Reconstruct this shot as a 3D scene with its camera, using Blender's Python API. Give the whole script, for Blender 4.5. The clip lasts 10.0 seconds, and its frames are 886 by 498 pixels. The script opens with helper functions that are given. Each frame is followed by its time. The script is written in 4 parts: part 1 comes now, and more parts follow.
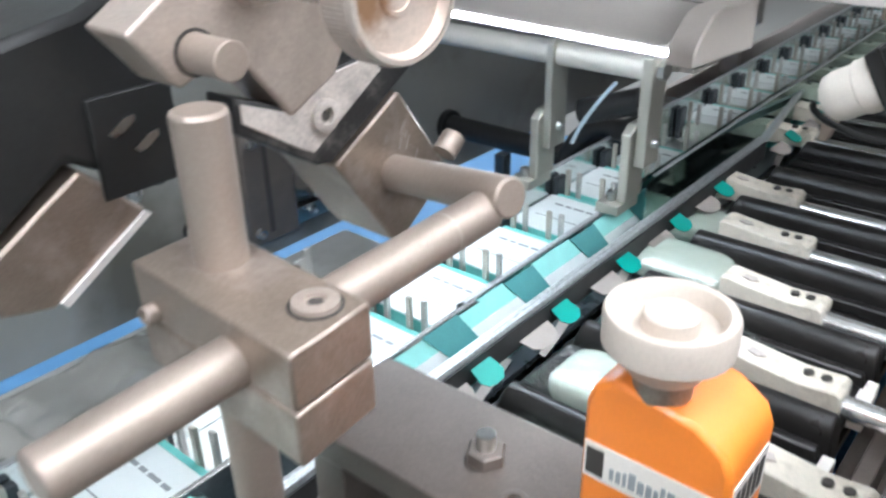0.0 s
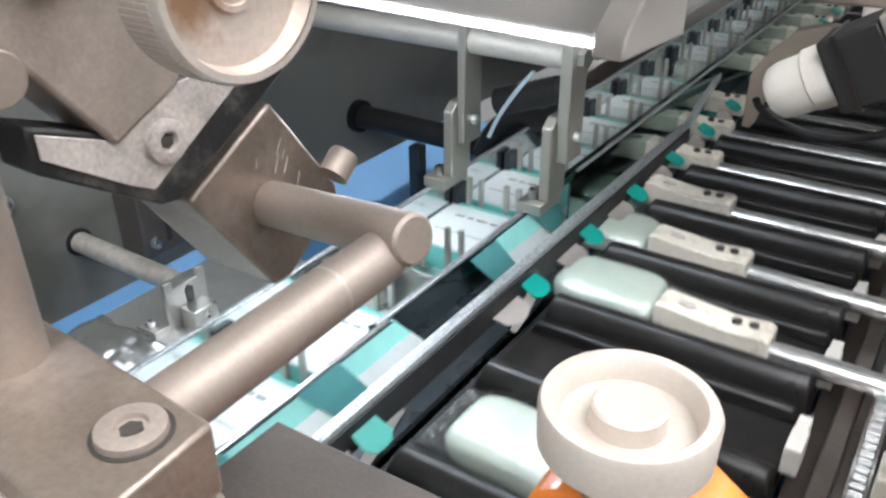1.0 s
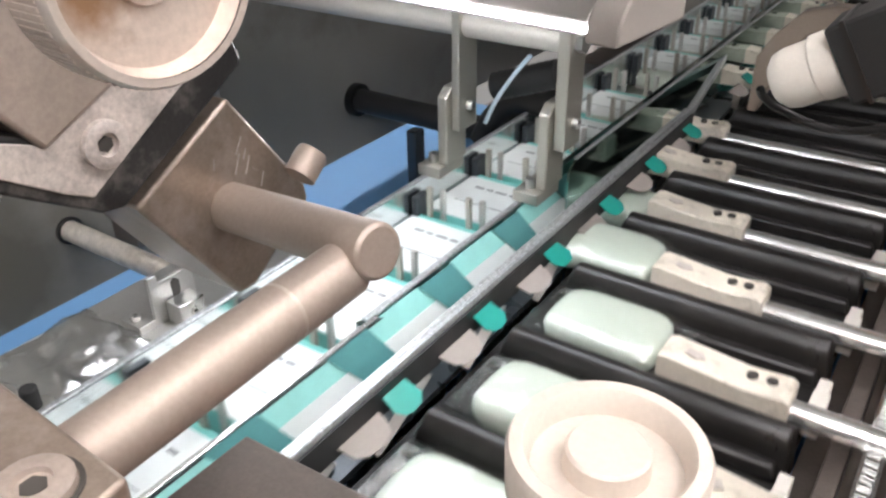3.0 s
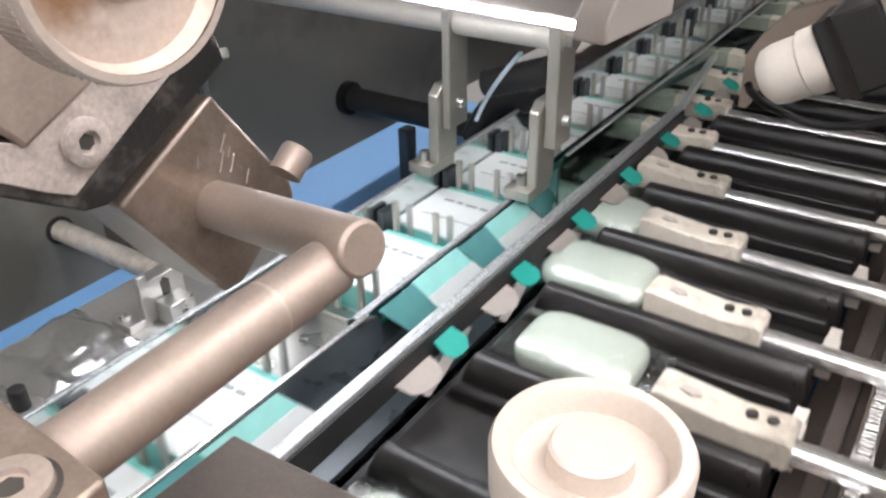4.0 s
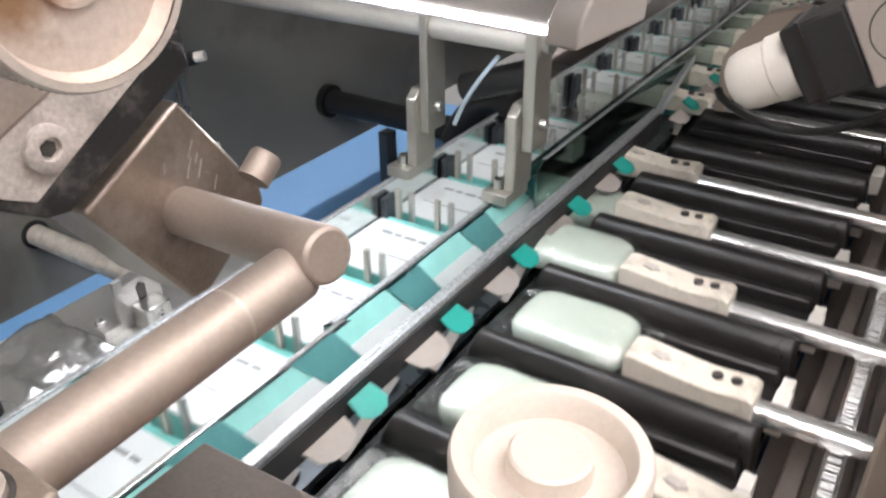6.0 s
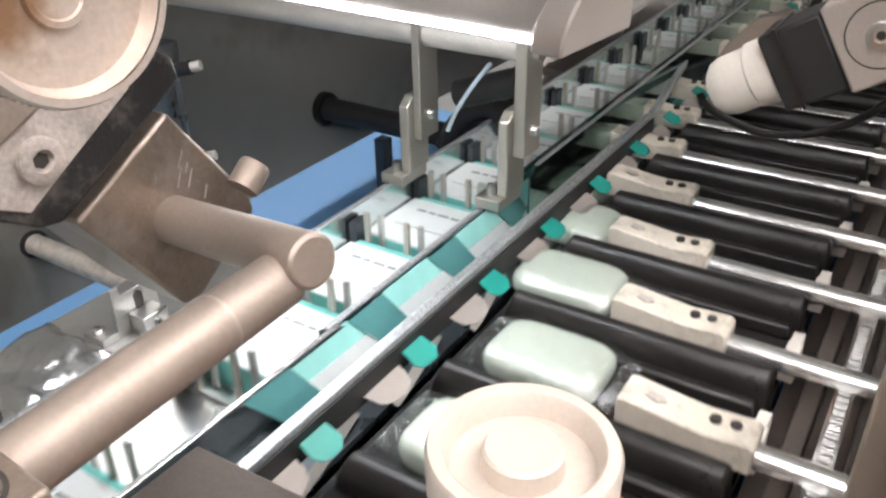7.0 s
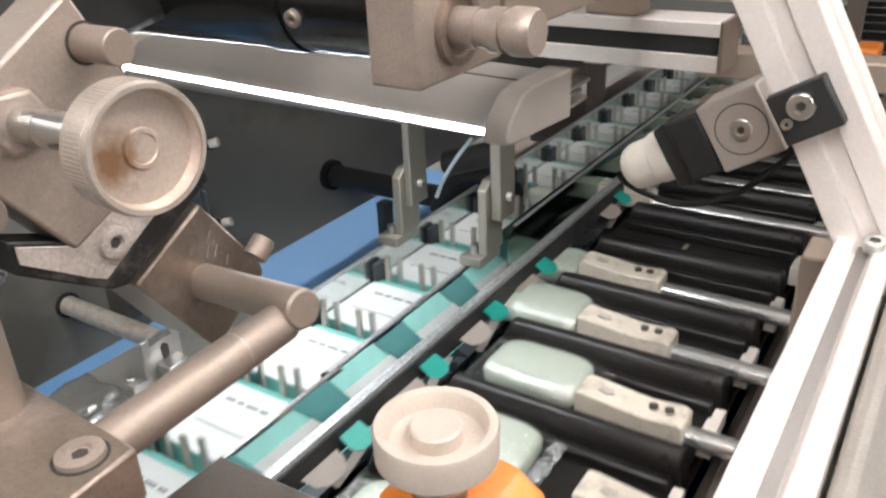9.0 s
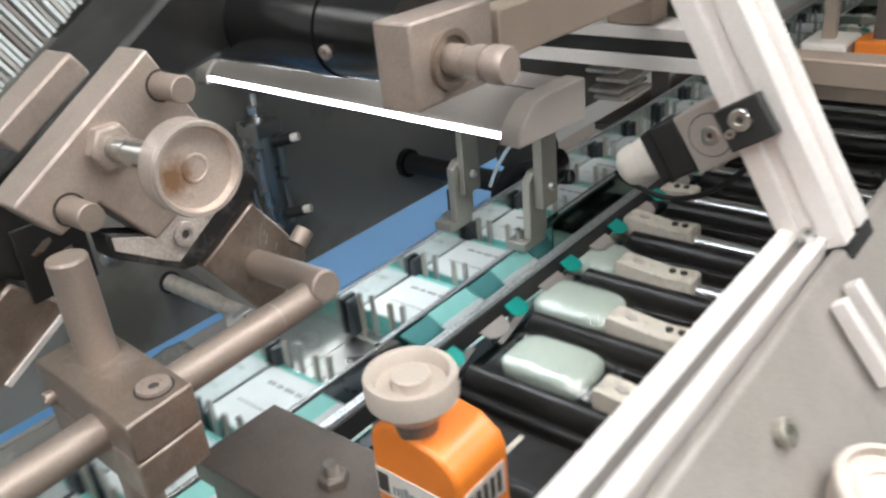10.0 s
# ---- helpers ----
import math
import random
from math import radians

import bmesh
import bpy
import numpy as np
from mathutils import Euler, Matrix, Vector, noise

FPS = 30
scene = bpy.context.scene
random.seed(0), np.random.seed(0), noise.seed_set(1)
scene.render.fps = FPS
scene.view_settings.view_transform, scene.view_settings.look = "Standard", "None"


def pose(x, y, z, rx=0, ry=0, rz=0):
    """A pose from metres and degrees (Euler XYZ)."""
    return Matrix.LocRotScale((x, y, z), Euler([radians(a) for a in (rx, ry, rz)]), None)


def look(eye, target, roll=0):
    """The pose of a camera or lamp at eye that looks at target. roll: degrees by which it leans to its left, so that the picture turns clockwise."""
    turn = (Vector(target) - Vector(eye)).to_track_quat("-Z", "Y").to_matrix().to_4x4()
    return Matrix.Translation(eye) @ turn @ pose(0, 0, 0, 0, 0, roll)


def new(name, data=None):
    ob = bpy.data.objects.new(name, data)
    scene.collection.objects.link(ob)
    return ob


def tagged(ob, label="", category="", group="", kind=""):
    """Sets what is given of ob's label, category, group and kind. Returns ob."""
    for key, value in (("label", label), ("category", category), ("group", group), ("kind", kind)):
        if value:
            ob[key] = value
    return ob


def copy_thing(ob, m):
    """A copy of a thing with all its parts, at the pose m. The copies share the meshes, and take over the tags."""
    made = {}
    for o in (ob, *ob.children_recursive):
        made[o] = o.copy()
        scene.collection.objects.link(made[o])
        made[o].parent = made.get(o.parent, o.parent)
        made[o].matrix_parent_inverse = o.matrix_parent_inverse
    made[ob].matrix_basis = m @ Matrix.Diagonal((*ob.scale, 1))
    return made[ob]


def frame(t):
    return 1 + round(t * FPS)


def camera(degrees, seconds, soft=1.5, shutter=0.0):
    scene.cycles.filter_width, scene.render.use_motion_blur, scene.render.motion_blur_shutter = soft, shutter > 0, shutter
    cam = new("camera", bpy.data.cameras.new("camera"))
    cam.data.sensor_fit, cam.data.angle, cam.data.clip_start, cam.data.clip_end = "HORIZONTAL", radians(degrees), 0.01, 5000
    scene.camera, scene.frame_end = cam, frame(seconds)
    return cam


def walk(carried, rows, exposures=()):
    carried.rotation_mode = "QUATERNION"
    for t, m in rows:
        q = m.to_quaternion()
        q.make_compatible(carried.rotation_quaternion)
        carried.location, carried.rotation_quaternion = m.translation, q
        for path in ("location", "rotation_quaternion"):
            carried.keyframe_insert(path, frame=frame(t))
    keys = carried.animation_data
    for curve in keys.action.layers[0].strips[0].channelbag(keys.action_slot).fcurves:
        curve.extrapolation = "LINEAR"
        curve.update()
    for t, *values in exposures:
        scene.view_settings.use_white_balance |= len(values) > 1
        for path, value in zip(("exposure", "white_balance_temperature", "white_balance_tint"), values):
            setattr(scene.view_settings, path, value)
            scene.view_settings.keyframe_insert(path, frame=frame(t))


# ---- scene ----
cam = camera(57.2, 10.0, soft=2.4, shutter=0.4)
PATH = [
    (0, (-0.012, 0.017, 1.296), (-1.163, 1.366, 0.371), -1.2),
    (0.5, (-0.042, 0.054, 1.293), (-1.064, 1.514, 0.385), -1.0),
    (1, (-0.048, 0.077, 1.284), (-1.035, 1.525, 0.321), -0.6),
    (1.5, (-0.05, 0.091, 1.282), (-1.044, 1.523, 0.301), -1.4),
    (2, (-0.052, 0.095, 1.283), (-1.05, 1.518, 0.294), -1.3),
    (2.5, (-0.053, 0.099, 1.282), (-1.046, 1.519, 0.283), -1.0),
    (4, (-0.051, 0.104, 1.28), (-1.024, 1.531, 0.272), -1.0),
    (4.5, (-0.051, 0.105, 1.28), (-1.009, 1.542, 0.271), -0.6),
    (5, (-0.05, 0.107, 1.28), (-1.002, 1.548, 0.272), -0.7),
    (5.5, (-0.048, 0.107, 1.28), (-0.993, 1.556, 0.275), -0.5),
    (6, (-0.047, 0.107, 1.281), (-0.989, 1.559, 0.277), -0.5),
    (7.5, (-0.026, 0.099, 1.291), (-0.974, 1.569, 0.322), -1.4),
    (8, (-0.005, 0.084, 1.304), (-0.96, 1.575, 0.375), -1.8),
    (8.5, (0.014, 0.065, 1.318), (-0.968, 1.566, 0.433), -2.5),
    (9, (0.026, 0.048, 1.328), (-0.978, 1.543, 0.458), -2.6),
    (9.5, (0.029, 0.039, 1.33), (-1.017, 1.489, 0.433), -3.7),
    (9.8, (0.06, 0.027, 1.348), (-1.059, 1.42, 0.449), -4.9),
    (10, (0.109, 0.018, 1.365), (-1.077, 1.356, 0.469), -5.8),
]
PATH = [(t, look(eye, target, roll)) for t, eye, target, roll in PATH]
walk(cam, PATH, [(0.0, 0.60, 5700, 7), (0.6, 0.48, 5750, 7), (1.5, 0.36, 6150, 10), (2.5, 0.38, 6350, 13), (4.6, 0.46, 6350, 15), (6.0, 0.42, 6350, 14), (8.0, 0.44, 6500, 13), (9.0, 0.16, 6500, 12), (10.0, -0.02, 6200, 8)])

# ---- world and lights ----
world = bpy.data.worlds.new("world")
scene.world = world
world.use_nodes = True
world.node_tree.nodes["Background"].inputs[0].default_value = (0.80, 0.88, 1.0, 1)
world.node_tree.nodes["Background"].inputs[1].default_value = 0.12

# ---- materials ----


def mat(name, color, rough=0.5, metal=0.0, spec=0.5, var=0.12, scale=60.0, bump=0.15, grain=700.0, dirt=None, dirt_amount=0.5, emit=0.0, coat=0.0, island=0.0, stretch=(1, 1, 1)):
    """A procedural surface: colour that varies at two scales, uneven gloss, fine relief and, if given, patches of dirt."""
    m = bpy.data.materials.new(name)
    m.use_nodes = True
    n, link = m.node_tree.nodes, m.node_tree.links.new
    p = n["Principled BSDF"]
    co = n.new("ShaderNodeTexCoord")
    mp = n.new("ShaderNodeMapping")
    mp.inputs["Scale"].default_value = stretch
    link(co.outputs["Object"], mp.inputs[0])
    big, fine = n.new("ShaderNodeTexNoise"), n.new("ShaderNodeTexNoise")
    big.inputs["Scale"].default_value, big.inputs["Detail"].default_value = scale, 5
    fine.inputs["Scale"].default_value, fine.inputs["Detail"].default_value = grain, 3
    link(mp.outputs[0], big.inputs["Vector"])
    link(mp.outputs[0], fine.inputs["Vector"])
    add = n.new("ShaderNodeMath")
    add.operation = "ADD"
    link(big.outputs[0], add.inputs[0])
    link(fine.outputs[0], add.inputs[1])
    ramp = n.new("ShaderNodeMapRange")
    ramp.inputs[1].default_value, ramp.inputs[2].default_value = 0.6, 1.4
    ramp.inputs[3].default_value, ramp.inputs[4].default_value = 1 - var, 1 + var
    link(add.outputs[0], ramp.inputs[0])
    mul = n.new("ShaderNodeMix")
    mul.data_type, mul.blend_type = "RGBA", "MULTIPLY"
    mul.inputs[0].default_value = 1
    mul.inputs[6].default_value = (*color, 1)
    link(ramp.outputs[0], mul.inputs[7])
    out = mul.outputs[2]
    if island:
        info = n.new("ShaderNodeObjectInfo")
        r2 = n.new("ShaderNodeMapRange")
        r2.inputs[3].default_value, r2.inputs[4].default_value = 1 - island, 1 + island
        link(info.outputs["Random"], r2.inputs[0])
        m2 = n.new("ShaderNodeMix")
        m2.data_type, m2.blend_type = "RGBA", "MULTIPLY"
        m2.inputs[0].default_value = 1
        link(out, m2.inputs[6])
        link(r2.outputs[0], m2.inputs[7])
        out = m2.outputs[2]
    if dirt:
        spot = n.new("ShaderNodeTexNoise")
        spot.inputs["Scale"].default_value, spot.inputs["Detail"].default_value = scale * 0.6, 8
        spot.inputs["Roughness"].default_value = 0.65
        link(mp.outputs[0], spot.inputs["Vector"])
        sr = n.new("ShaderNodeMapRange")
        sr.inputs[1].default_value, sr.inputs[2].default_value = 0.5, 0.72
        sr.inputs[3].default_value, sr.inputs[4].default_value = 0, dirt_amount
        link(spot.outputs[0], sr.inputs[0])
        dm = n.new("ShaderNodeMix")
        dm.data_type = "RGBA"
        link(sr.outputs[0], dm.inputs[0])
        link(out, dm.inputs[6])
        dm.inputs[7].default_value = (*dirt, 1)
        out = dm.outputs[2]
    link(out, p.inputs["Base Color"])
    rr = n.new("ShaderNodeMapRange")
    rr.inputs[3].default_value, rr.inputs[4].default_value = max(0.02, rough * 0.75), min(1, rough * 1.3)
    link(big.outputs[0], rr.inputs[0])
    link(rr.outputs[0], p.inputs["Roughness"])
    p.inputs["Metallic"].default_value = metal
    p.inputs["Specular IOR Level"].default_value = spec
    p.inputs["Coat Weight"].default_value = coat
    if bump:
        b = n.new("ShaderNodeBump")
        b.inputs["Strength"].default_value, b.inputs["Distance"].default_value = bump, 0.0006
        link(add.outputs[0], b.inputs["Height"])
        link(b.outputs[0], p.inputs["Normal"])
    if emit:
        p.inputs["Emission Color"].default_value = (*color, 1)
        p.inputs["Emission Strength"].default_value = emit
    return m


BRONZE = mat("nickel_bronze", (0.44, 0.37, 0.32), 0.40, 0.5, var=0.14, scale=45, bump=0.2, dirt=(0.2, 0.16, 0.13), dirt_amount=0.35)
BROWNSTEEL = mat("brown_steel", (0.30, 0.243, 0.20), 0.38, 0.65, var=0.18, scale=70, bump=0.2, dirt=(0.58, 0.49, 0.44), dirt_amount=0.5)
RODSTEEL = mat("rod_steel", (0.37, 0.305, 0.26), 0.52, 0.60, var=0.10, scale=40, bump=0.04, dirt=(0.33, 0.27, 0.24), dirt_amount=0.3)
STEEL = mat("steel", (0.62, 0.62, 0.60), 0.28, 1.0, var=0.1, scale=30, bump=0.12)
POLISH = mat("polished_steel", (0.72, 0.76, 0.76), 0.19, 1.0, var=0.14, scale=25, bump=0.05, stretch=(1, 0.15, 1))
# Mirror steel again, with dim light and reflected teal put into its tint.
GREENSTEEL = mat("teal_tinted_mirror_steel", (0.36, 0.50, 0.47), 0.10, 1.0, var=0.3, scale=18, bump=0.04, stretch=(1, 0.2, 1))
MIRRORSTEEL = mat("mirror_polished_steel", (0.62, 0.68, 0.67), 0.09, 1.0, var=0.16, scale=25, bump=0.03, stretch=(1, 0.15, 1))
CHROME = mat("chrome", (0.82, 0.82, 0.82), 0.10, 1.0, var=0.04, bump=0.03)
GRAINSTEEL = mat("scratched_steel", (0.56, 0.58, 0.59), 0.32, 0.7, var=0.45, scale=350, bump=0.6, grain=1500)
DULLSTEEL = mat("dull_steel", (0.58, 0.57, 0.545), 0.36, 0.8, var=0.15, scale=18, bump=0.1, dirt=(0.3, 0.28, 0.25), dirt_amount=0.4)
WORNSTEEL = mat("worn_pale_steel", (0.60, 0.55, 0.48), 0.5, 0.3, var=0.3, scale=60, bump=0.2, dirt=(0.20, 0.16, 0.12), dirt_amount=0.5)
BEIGESTEEL = mat("satin_bracket", (0.46, 0.44, 0.385), 0.36, 0.8, var=0.08, scale=30)
DARKSTEEL = mat("dark_plate_steel", (0.20, 0.17, 0.15), 0.36, 0.6, var=0.15, scale=40, bump=0.2, dirt=(0.3, 0.26, 0.23), dirt_amount=0.3)
BLACK = mat("black_plastic", (0.017, 0.0155, 0.0145), 0.30, 0, var=0.25, scale=60, bump=0.2, dirt=(0.045, 0.038, 0.034), dirt_amount=0.5)
BLACKPAINT = mat("black_paint", (0.011, 0.011, 0.011), 0.5, 0, var=0.3, scale=30, bump=0.2, dirt=(0.2, 0.18, 0.16), dirt_amount=0.06)
CHIPPED = mat("chipped_black_paint", (0.014, 0.013, 0.013), 0.5, 0, var=0.3, scale=110, bump=0.35, dirt=(0.42, 0.38, 0.34), dirt_amount=0.3)
RUBBER = mat("rubber", (0.02, 0.02, 0.02), 0.55, 0, var=0.2)
WALLGREY = mat("grey_panel_paint", (0.28, 0.275, 0.25), 0.36, 0.0, var=0.14, scale=7, bump=0.08, dirt=(0.085, 0.072, 0.05), dirt_amount=0.7)
BLUE = mat("blue_paint", (0.11, 0.29, 0.55), 0.45, 0, var=0.08, scale=9, bump=0.05)
CREAM = mat("cream_plastic", (0.71, 0.645, 0.545), 0.5, 0, var=0.12, scale=75, bump=0.25, dirt=(0.22, 0.175, 0.13), dirt_amount=0.7, island=0.06)
SOAP = mat("wrapped_soap", (0.63, 0.70, 0.61), 0.20, 0, var=0.06, scale=40, bump=0.8, grain=150, coat=1.0, island=0.05)
BARSTEEL = mat("ground_bar_steel", (0.90, 0.90, 0.89), 0.20, 0.85, var=0.08, bump=0.03)
SATIN = mat("satin_tube", (0.50, 0.475, 0.43), 0.55, 0.55, var=0.12, scale=30, bump=0.1)
SHELF = mat("blued_shelf_steel", (0.050, 0.058, 0.066), 0.28, 0.4, var=0.2, scale=30, bump=0.1)
COVERPAINT = mat("pale_cover_paint", (0.33, 0.305, 0.275), 0.36, 0.2, var=0.16, scale=14, bump=0.1, dirt=(0.50, 0.47, 0.44), dirt_amount=0.5)
GLOSSBLACK = mat("gloss_black", (0.010, 0.010, 0.010), 0.2, 0, var=0.3, scale=30, bump=0.1, dirt=(0.08, 0.07, 0.065), dirt_amount=0.15)
# Teal card paled in colour to make up for weak light on the raised panels.
MIDTEAL = mat("mid_teal_card", (0.34, 0.72, 0.67), 0.38, 0, var=0.08, bump=0.05)
TEAL = mat("teal_card", (0.012, 0.265, 0.22), 0.4, 0, var=0.08, bump=0.05)
CARTONWHITE = mat("white_card", (0.80, 0.84, 0.83), 0.35, 0, var=0.04, bump=0.05)
# Teal card with the strip lamp's glare and haze lightened into its colour.
LIGHTTEAL = mat("lamplit_teal_card", (0.20, 0.60, 0.55), 0.35, 0, var=0.08, bump=0.05)
# Teal card darkened in colour for the shade on the dust flaps.
SHADETEAL = mat("shaded_teal_card", (0.10, 0.30, 0.30), 0.4, 0, var=0.12, bump=0.05)
GREYCARD = mat("grey_card", (0.31, 0.275, 0.25), 0.75, 0, var=0.1, scale=90, bump=0.1, island=0.1)
ORANGE = mat("orange_plastic", (0.85, 0.24, 0.03), 0.38, 0, var=0.06, bump=0.08, coat=0.2)
KNOB = mat("grey_beige_knob", (0.56, 0.49, 0.425), 0.5, 0.15, var=0.07, bump=0.15, scale=80)
WHEELMETAL = mat("handwheel_metal", (0.60, 0.52, 0.46), 0.34, 0.6, var=0.12, scale=50, bump=0.1)
RUST = mat("rusty_wheel_dish", (0.60, 0.50, 0.43), 0.36, 0.45, var=0.15, scale=38, bump=0.1)


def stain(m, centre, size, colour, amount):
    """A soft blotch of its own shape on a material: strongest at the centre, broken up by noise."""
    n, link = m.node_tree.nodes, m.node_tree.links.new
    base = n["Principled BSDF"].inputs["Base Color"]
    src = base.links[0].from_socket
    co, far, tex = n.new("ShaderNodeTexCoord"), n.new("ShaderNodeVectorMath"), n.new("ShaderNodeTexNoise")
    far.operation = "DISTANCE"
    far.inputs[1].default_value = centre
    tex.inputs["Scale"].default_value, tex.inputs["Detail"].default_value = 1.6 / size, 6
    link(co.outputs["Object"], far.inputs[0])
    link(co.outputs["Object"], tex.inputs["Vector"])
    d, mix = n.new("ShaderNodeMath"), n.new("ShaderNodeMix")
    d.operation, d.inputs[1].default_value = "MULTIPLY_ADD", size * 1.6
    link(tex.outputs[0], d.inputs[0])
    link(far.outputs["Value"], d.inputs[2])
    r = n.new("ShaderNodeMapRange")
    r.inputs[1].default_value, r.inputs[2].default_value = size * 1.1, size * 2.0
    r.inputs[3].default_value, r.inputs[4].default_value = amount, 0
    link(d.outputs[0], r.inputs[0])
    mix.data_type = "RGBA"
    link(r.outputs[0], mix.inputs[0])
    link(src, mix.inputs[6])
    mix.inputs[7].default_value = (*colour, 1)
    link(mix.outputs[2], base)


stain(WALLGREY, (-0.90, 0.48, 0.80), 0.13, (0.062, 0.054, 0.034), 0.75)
stain(RUST, (-0.177, 0.1815, 1.2520), 0.0095, (0.27, 0.135, 0.055), 0.9)
DIRTYPLATE = mat("dusty_clamp_face", (0.56, 0.50, 0.455), 0.55, 0.25, var=0.3, scale=70, bump=0.3, dirt=(0.14, 0.12, 0.11), dirt_amount=0.6)
ALU = mat("anodised_aluminium", (0.84, 0.79, 0.755), 0.34, 0.2, var=0.07, scale=20, bump=0.06, stretch=(1, 0.1, 1))
ALUDARK = mat("groove_shadow_aluminium", (0.30, 0.28, 0.27), 0.4, 0.8, var=0.08)
HOODPAINT = mat("grey_hood_paint", (0.31, 0.285, 0.265), 0.42, 0.1, var=0.06, scale=14, bump=0.05)
HOODEND = mat("hood_end_cap", (0.42, 0.38, 0.345), 0.5, 0.0, var=0.05, bump=0.08)
NYLON = mat("white_nylon", (0.80, 0.75, 0.68), 0.45, 0, var=0.05, bump=0.1)
LABEL = mat("white_label", (0.78, 0.74, 0.68), 0.5, 0, var=0.05, bump=0.02)
INK = mat("ink", (0.05, 0.045, 0.04), 0.5, 0, var=0.1, bump=0)
GREYINK = mat("grey_ink", (0.30, 0.32, 0.33), 0.5, 0, var=0.1, bump=0)
LED = mat("led_strip", (0.93, 0.97, 1.0), 0.5, emit=50.0, var=0, bump=0)
LEDSOFT = mat("hood_diffuser", (0.93, 0.97, 1.0), 0.5, emit=22.0, var=0, bump=0)
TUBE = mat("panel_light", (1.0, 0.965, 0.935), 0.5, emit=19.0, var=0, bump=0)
FLOORMAT = mat("floor_epoxy", (0.28, 0.28, 0.27), 0.4, 0, var=0.12, scale=3, bump=0.05)
CEILMAT = mat("ceiling_panel", (0.75, 0.75, 0.73), 0.7, 0, var=0.05, scale=2)
ROOMWALL = mat("room_wall_paint", (0.62, 0.61, 0.58), 0.7, 0, var=0.08, scale=2)
SENSORGREY = mat("brushed_sensor_metal", (0.50, 0.455, 0.415), 0.38, 0.3, var=0.08, scale=25, bump=0.06)
TAN = mat("tan_post_paint", (0.36, 0.29, 0.235), 0.5, 0.2, var=0.1, scale=25)
CURTAIN = mat("strip_curtain", (0.55, 0.54, 0.50), 0.35, 0, var=0.1)


def film_material(name, shine, rough, crease):
    """Thin clear wrapping film: see-through, with glints on its creases."""
    m = bpy.data.materials.new(name)
    m.use_nodes = True
    n, link = m.node_tree.nodes, m.node_tree.links.new
    n.remove(n["Principled BSDF"])
    clear, gloss, mix = n.new("ShaderNodeBsdfTransparent"), n.new("ShaderNodeBsdfGlossy"), n.new("ShaderNodeMixShader")
    clear.inputs[0].default_value = (0.995, 1.0, 0.995, 1)
    gloss.inputs["Roughness"].default_value = rough
    co, tex, bump = n.new("ShaderNodeTexCoord"), n.new("ShaderNodeTexNoise"), n.new("ShaderNodeBump")
    tex.inputs["Scale"].default_value, tex.inputs["Detail"].default_value = crease, 4
    bump.inputs["Strength"].default_value, bump.inputs["Distance"].default_value = 0.9, 0.004
    link(co.outputs["Object"], tex.inputs["Vector"])
    link(tex.outputs[0], bump.inputs["Height"])
    link(bump.outputs[0], gloss.inputs["Normal"])
    mix.inputs[0].default_value = shine
    link(clear.outputs[0], mix.inputs[1])
    link(gloss.outputs[0], mix.inputs[2])
    link(mix.outputs[0], n["Material Output"].inputs[0])
    return m


WRAP = film_material("loose_clear_film", 0.14, 0.12, 90)
SCRAP = film_material("shiny_film_scrap", 0.38, 0.26, 16)


# ---- mesh helpers ----
class B:
    """A mesh under construction: solids are added to one bmesh."""

    def __init__(self):
        self.bm = bmesh.new()

    def box(self, a, b, m=None):
        (x0, y0, z0), (x1, y1, z1) = a, b
        vs = bmesh.ops.create_cube(self.bm, size=1)["verts"]
        for v in vs:
            v.co = Vector(((x0 + x1) / 2 + v.co.x * (x1 - x0), (y0 + y1) / 2 + v.co.y * (y1 - y0), (z0 + z1) / 2 + v.co.z * (z1 - z0)))
            if m:
                v.co = m @ v.co
        return self

    def cyl(self, p, q, r, n=24, r2=None):
        p, q = Vector(p), Vector(q)
        d = q - p
        turn = d.to_track_quat("Z", "Y").to_matrix().to_4x4()
        bmesh.ops.create_cone(self.bm, cap_ends=True, segments=n, radius1=r, radius2=r if r2 is None else r2, depth=d.length, matrix=Matrix.Translation((p + q) / 2) @ turn)
        return self

    def lathe(self, p, axis, profile, n=40):
        """profile: (distance along the axis, radius) pairs, turned round the axis at p."""
        turn = Vector(axis).to_track_quat("Z", "Y").to_matrix().to_4x4()
        m = Matrix.Translation(p) @ turn
        rings = []
        for h, r in profile:
            if r < 1e-6:
                rings.append([self.bm.verts.new(m @ Vector((0, 0, h)))])
            else:
                rings.append([self.bm.verts.new(m @ Vector((r * math.cos(2 * math.pi * i / n), r * math.sin(2 * math.pi * i / n), h))) for i in range(n)])
        for u, v in zip(rings, rings[1:]):
            for i in range(n):
                j = (i + 1) % n
                if len(u) == 1:
                    self.bm.faces.new((u[0], v[j], v[i])) if len(v) > 1 else None
                elif len(v) == 1:
                    self.bm.faces.new((u[i], u[j], v[0]))
                else:
                    self.bm.faces.new((u[i], u[j], v[j], v[i]))
        return self

    def prism(self, axis, points, lo, hi, m=None):
        """A polygon in the plane across the axis, drawn out from lo to hi along it."""
        i = "xyz".index(axis)

        def at(p, h):
            c = list(p)
            c.insert(i, h)
            return Vector(c) if m is None else m @ Vector(c)

        a = [self.bm.verts.new(at(p, lo)) for p in points]
        b = [self.bm.verts.new(at(p, hi)) for p in points]
        self.bm.faces.new(a)
        self.bm.faces.new(b[::-1])
        for k in range(len(points)):
            j = (k + 1) % len(points)
            self.bm.faces.new((a[k], b[k], b[j], a[j]))
        return self


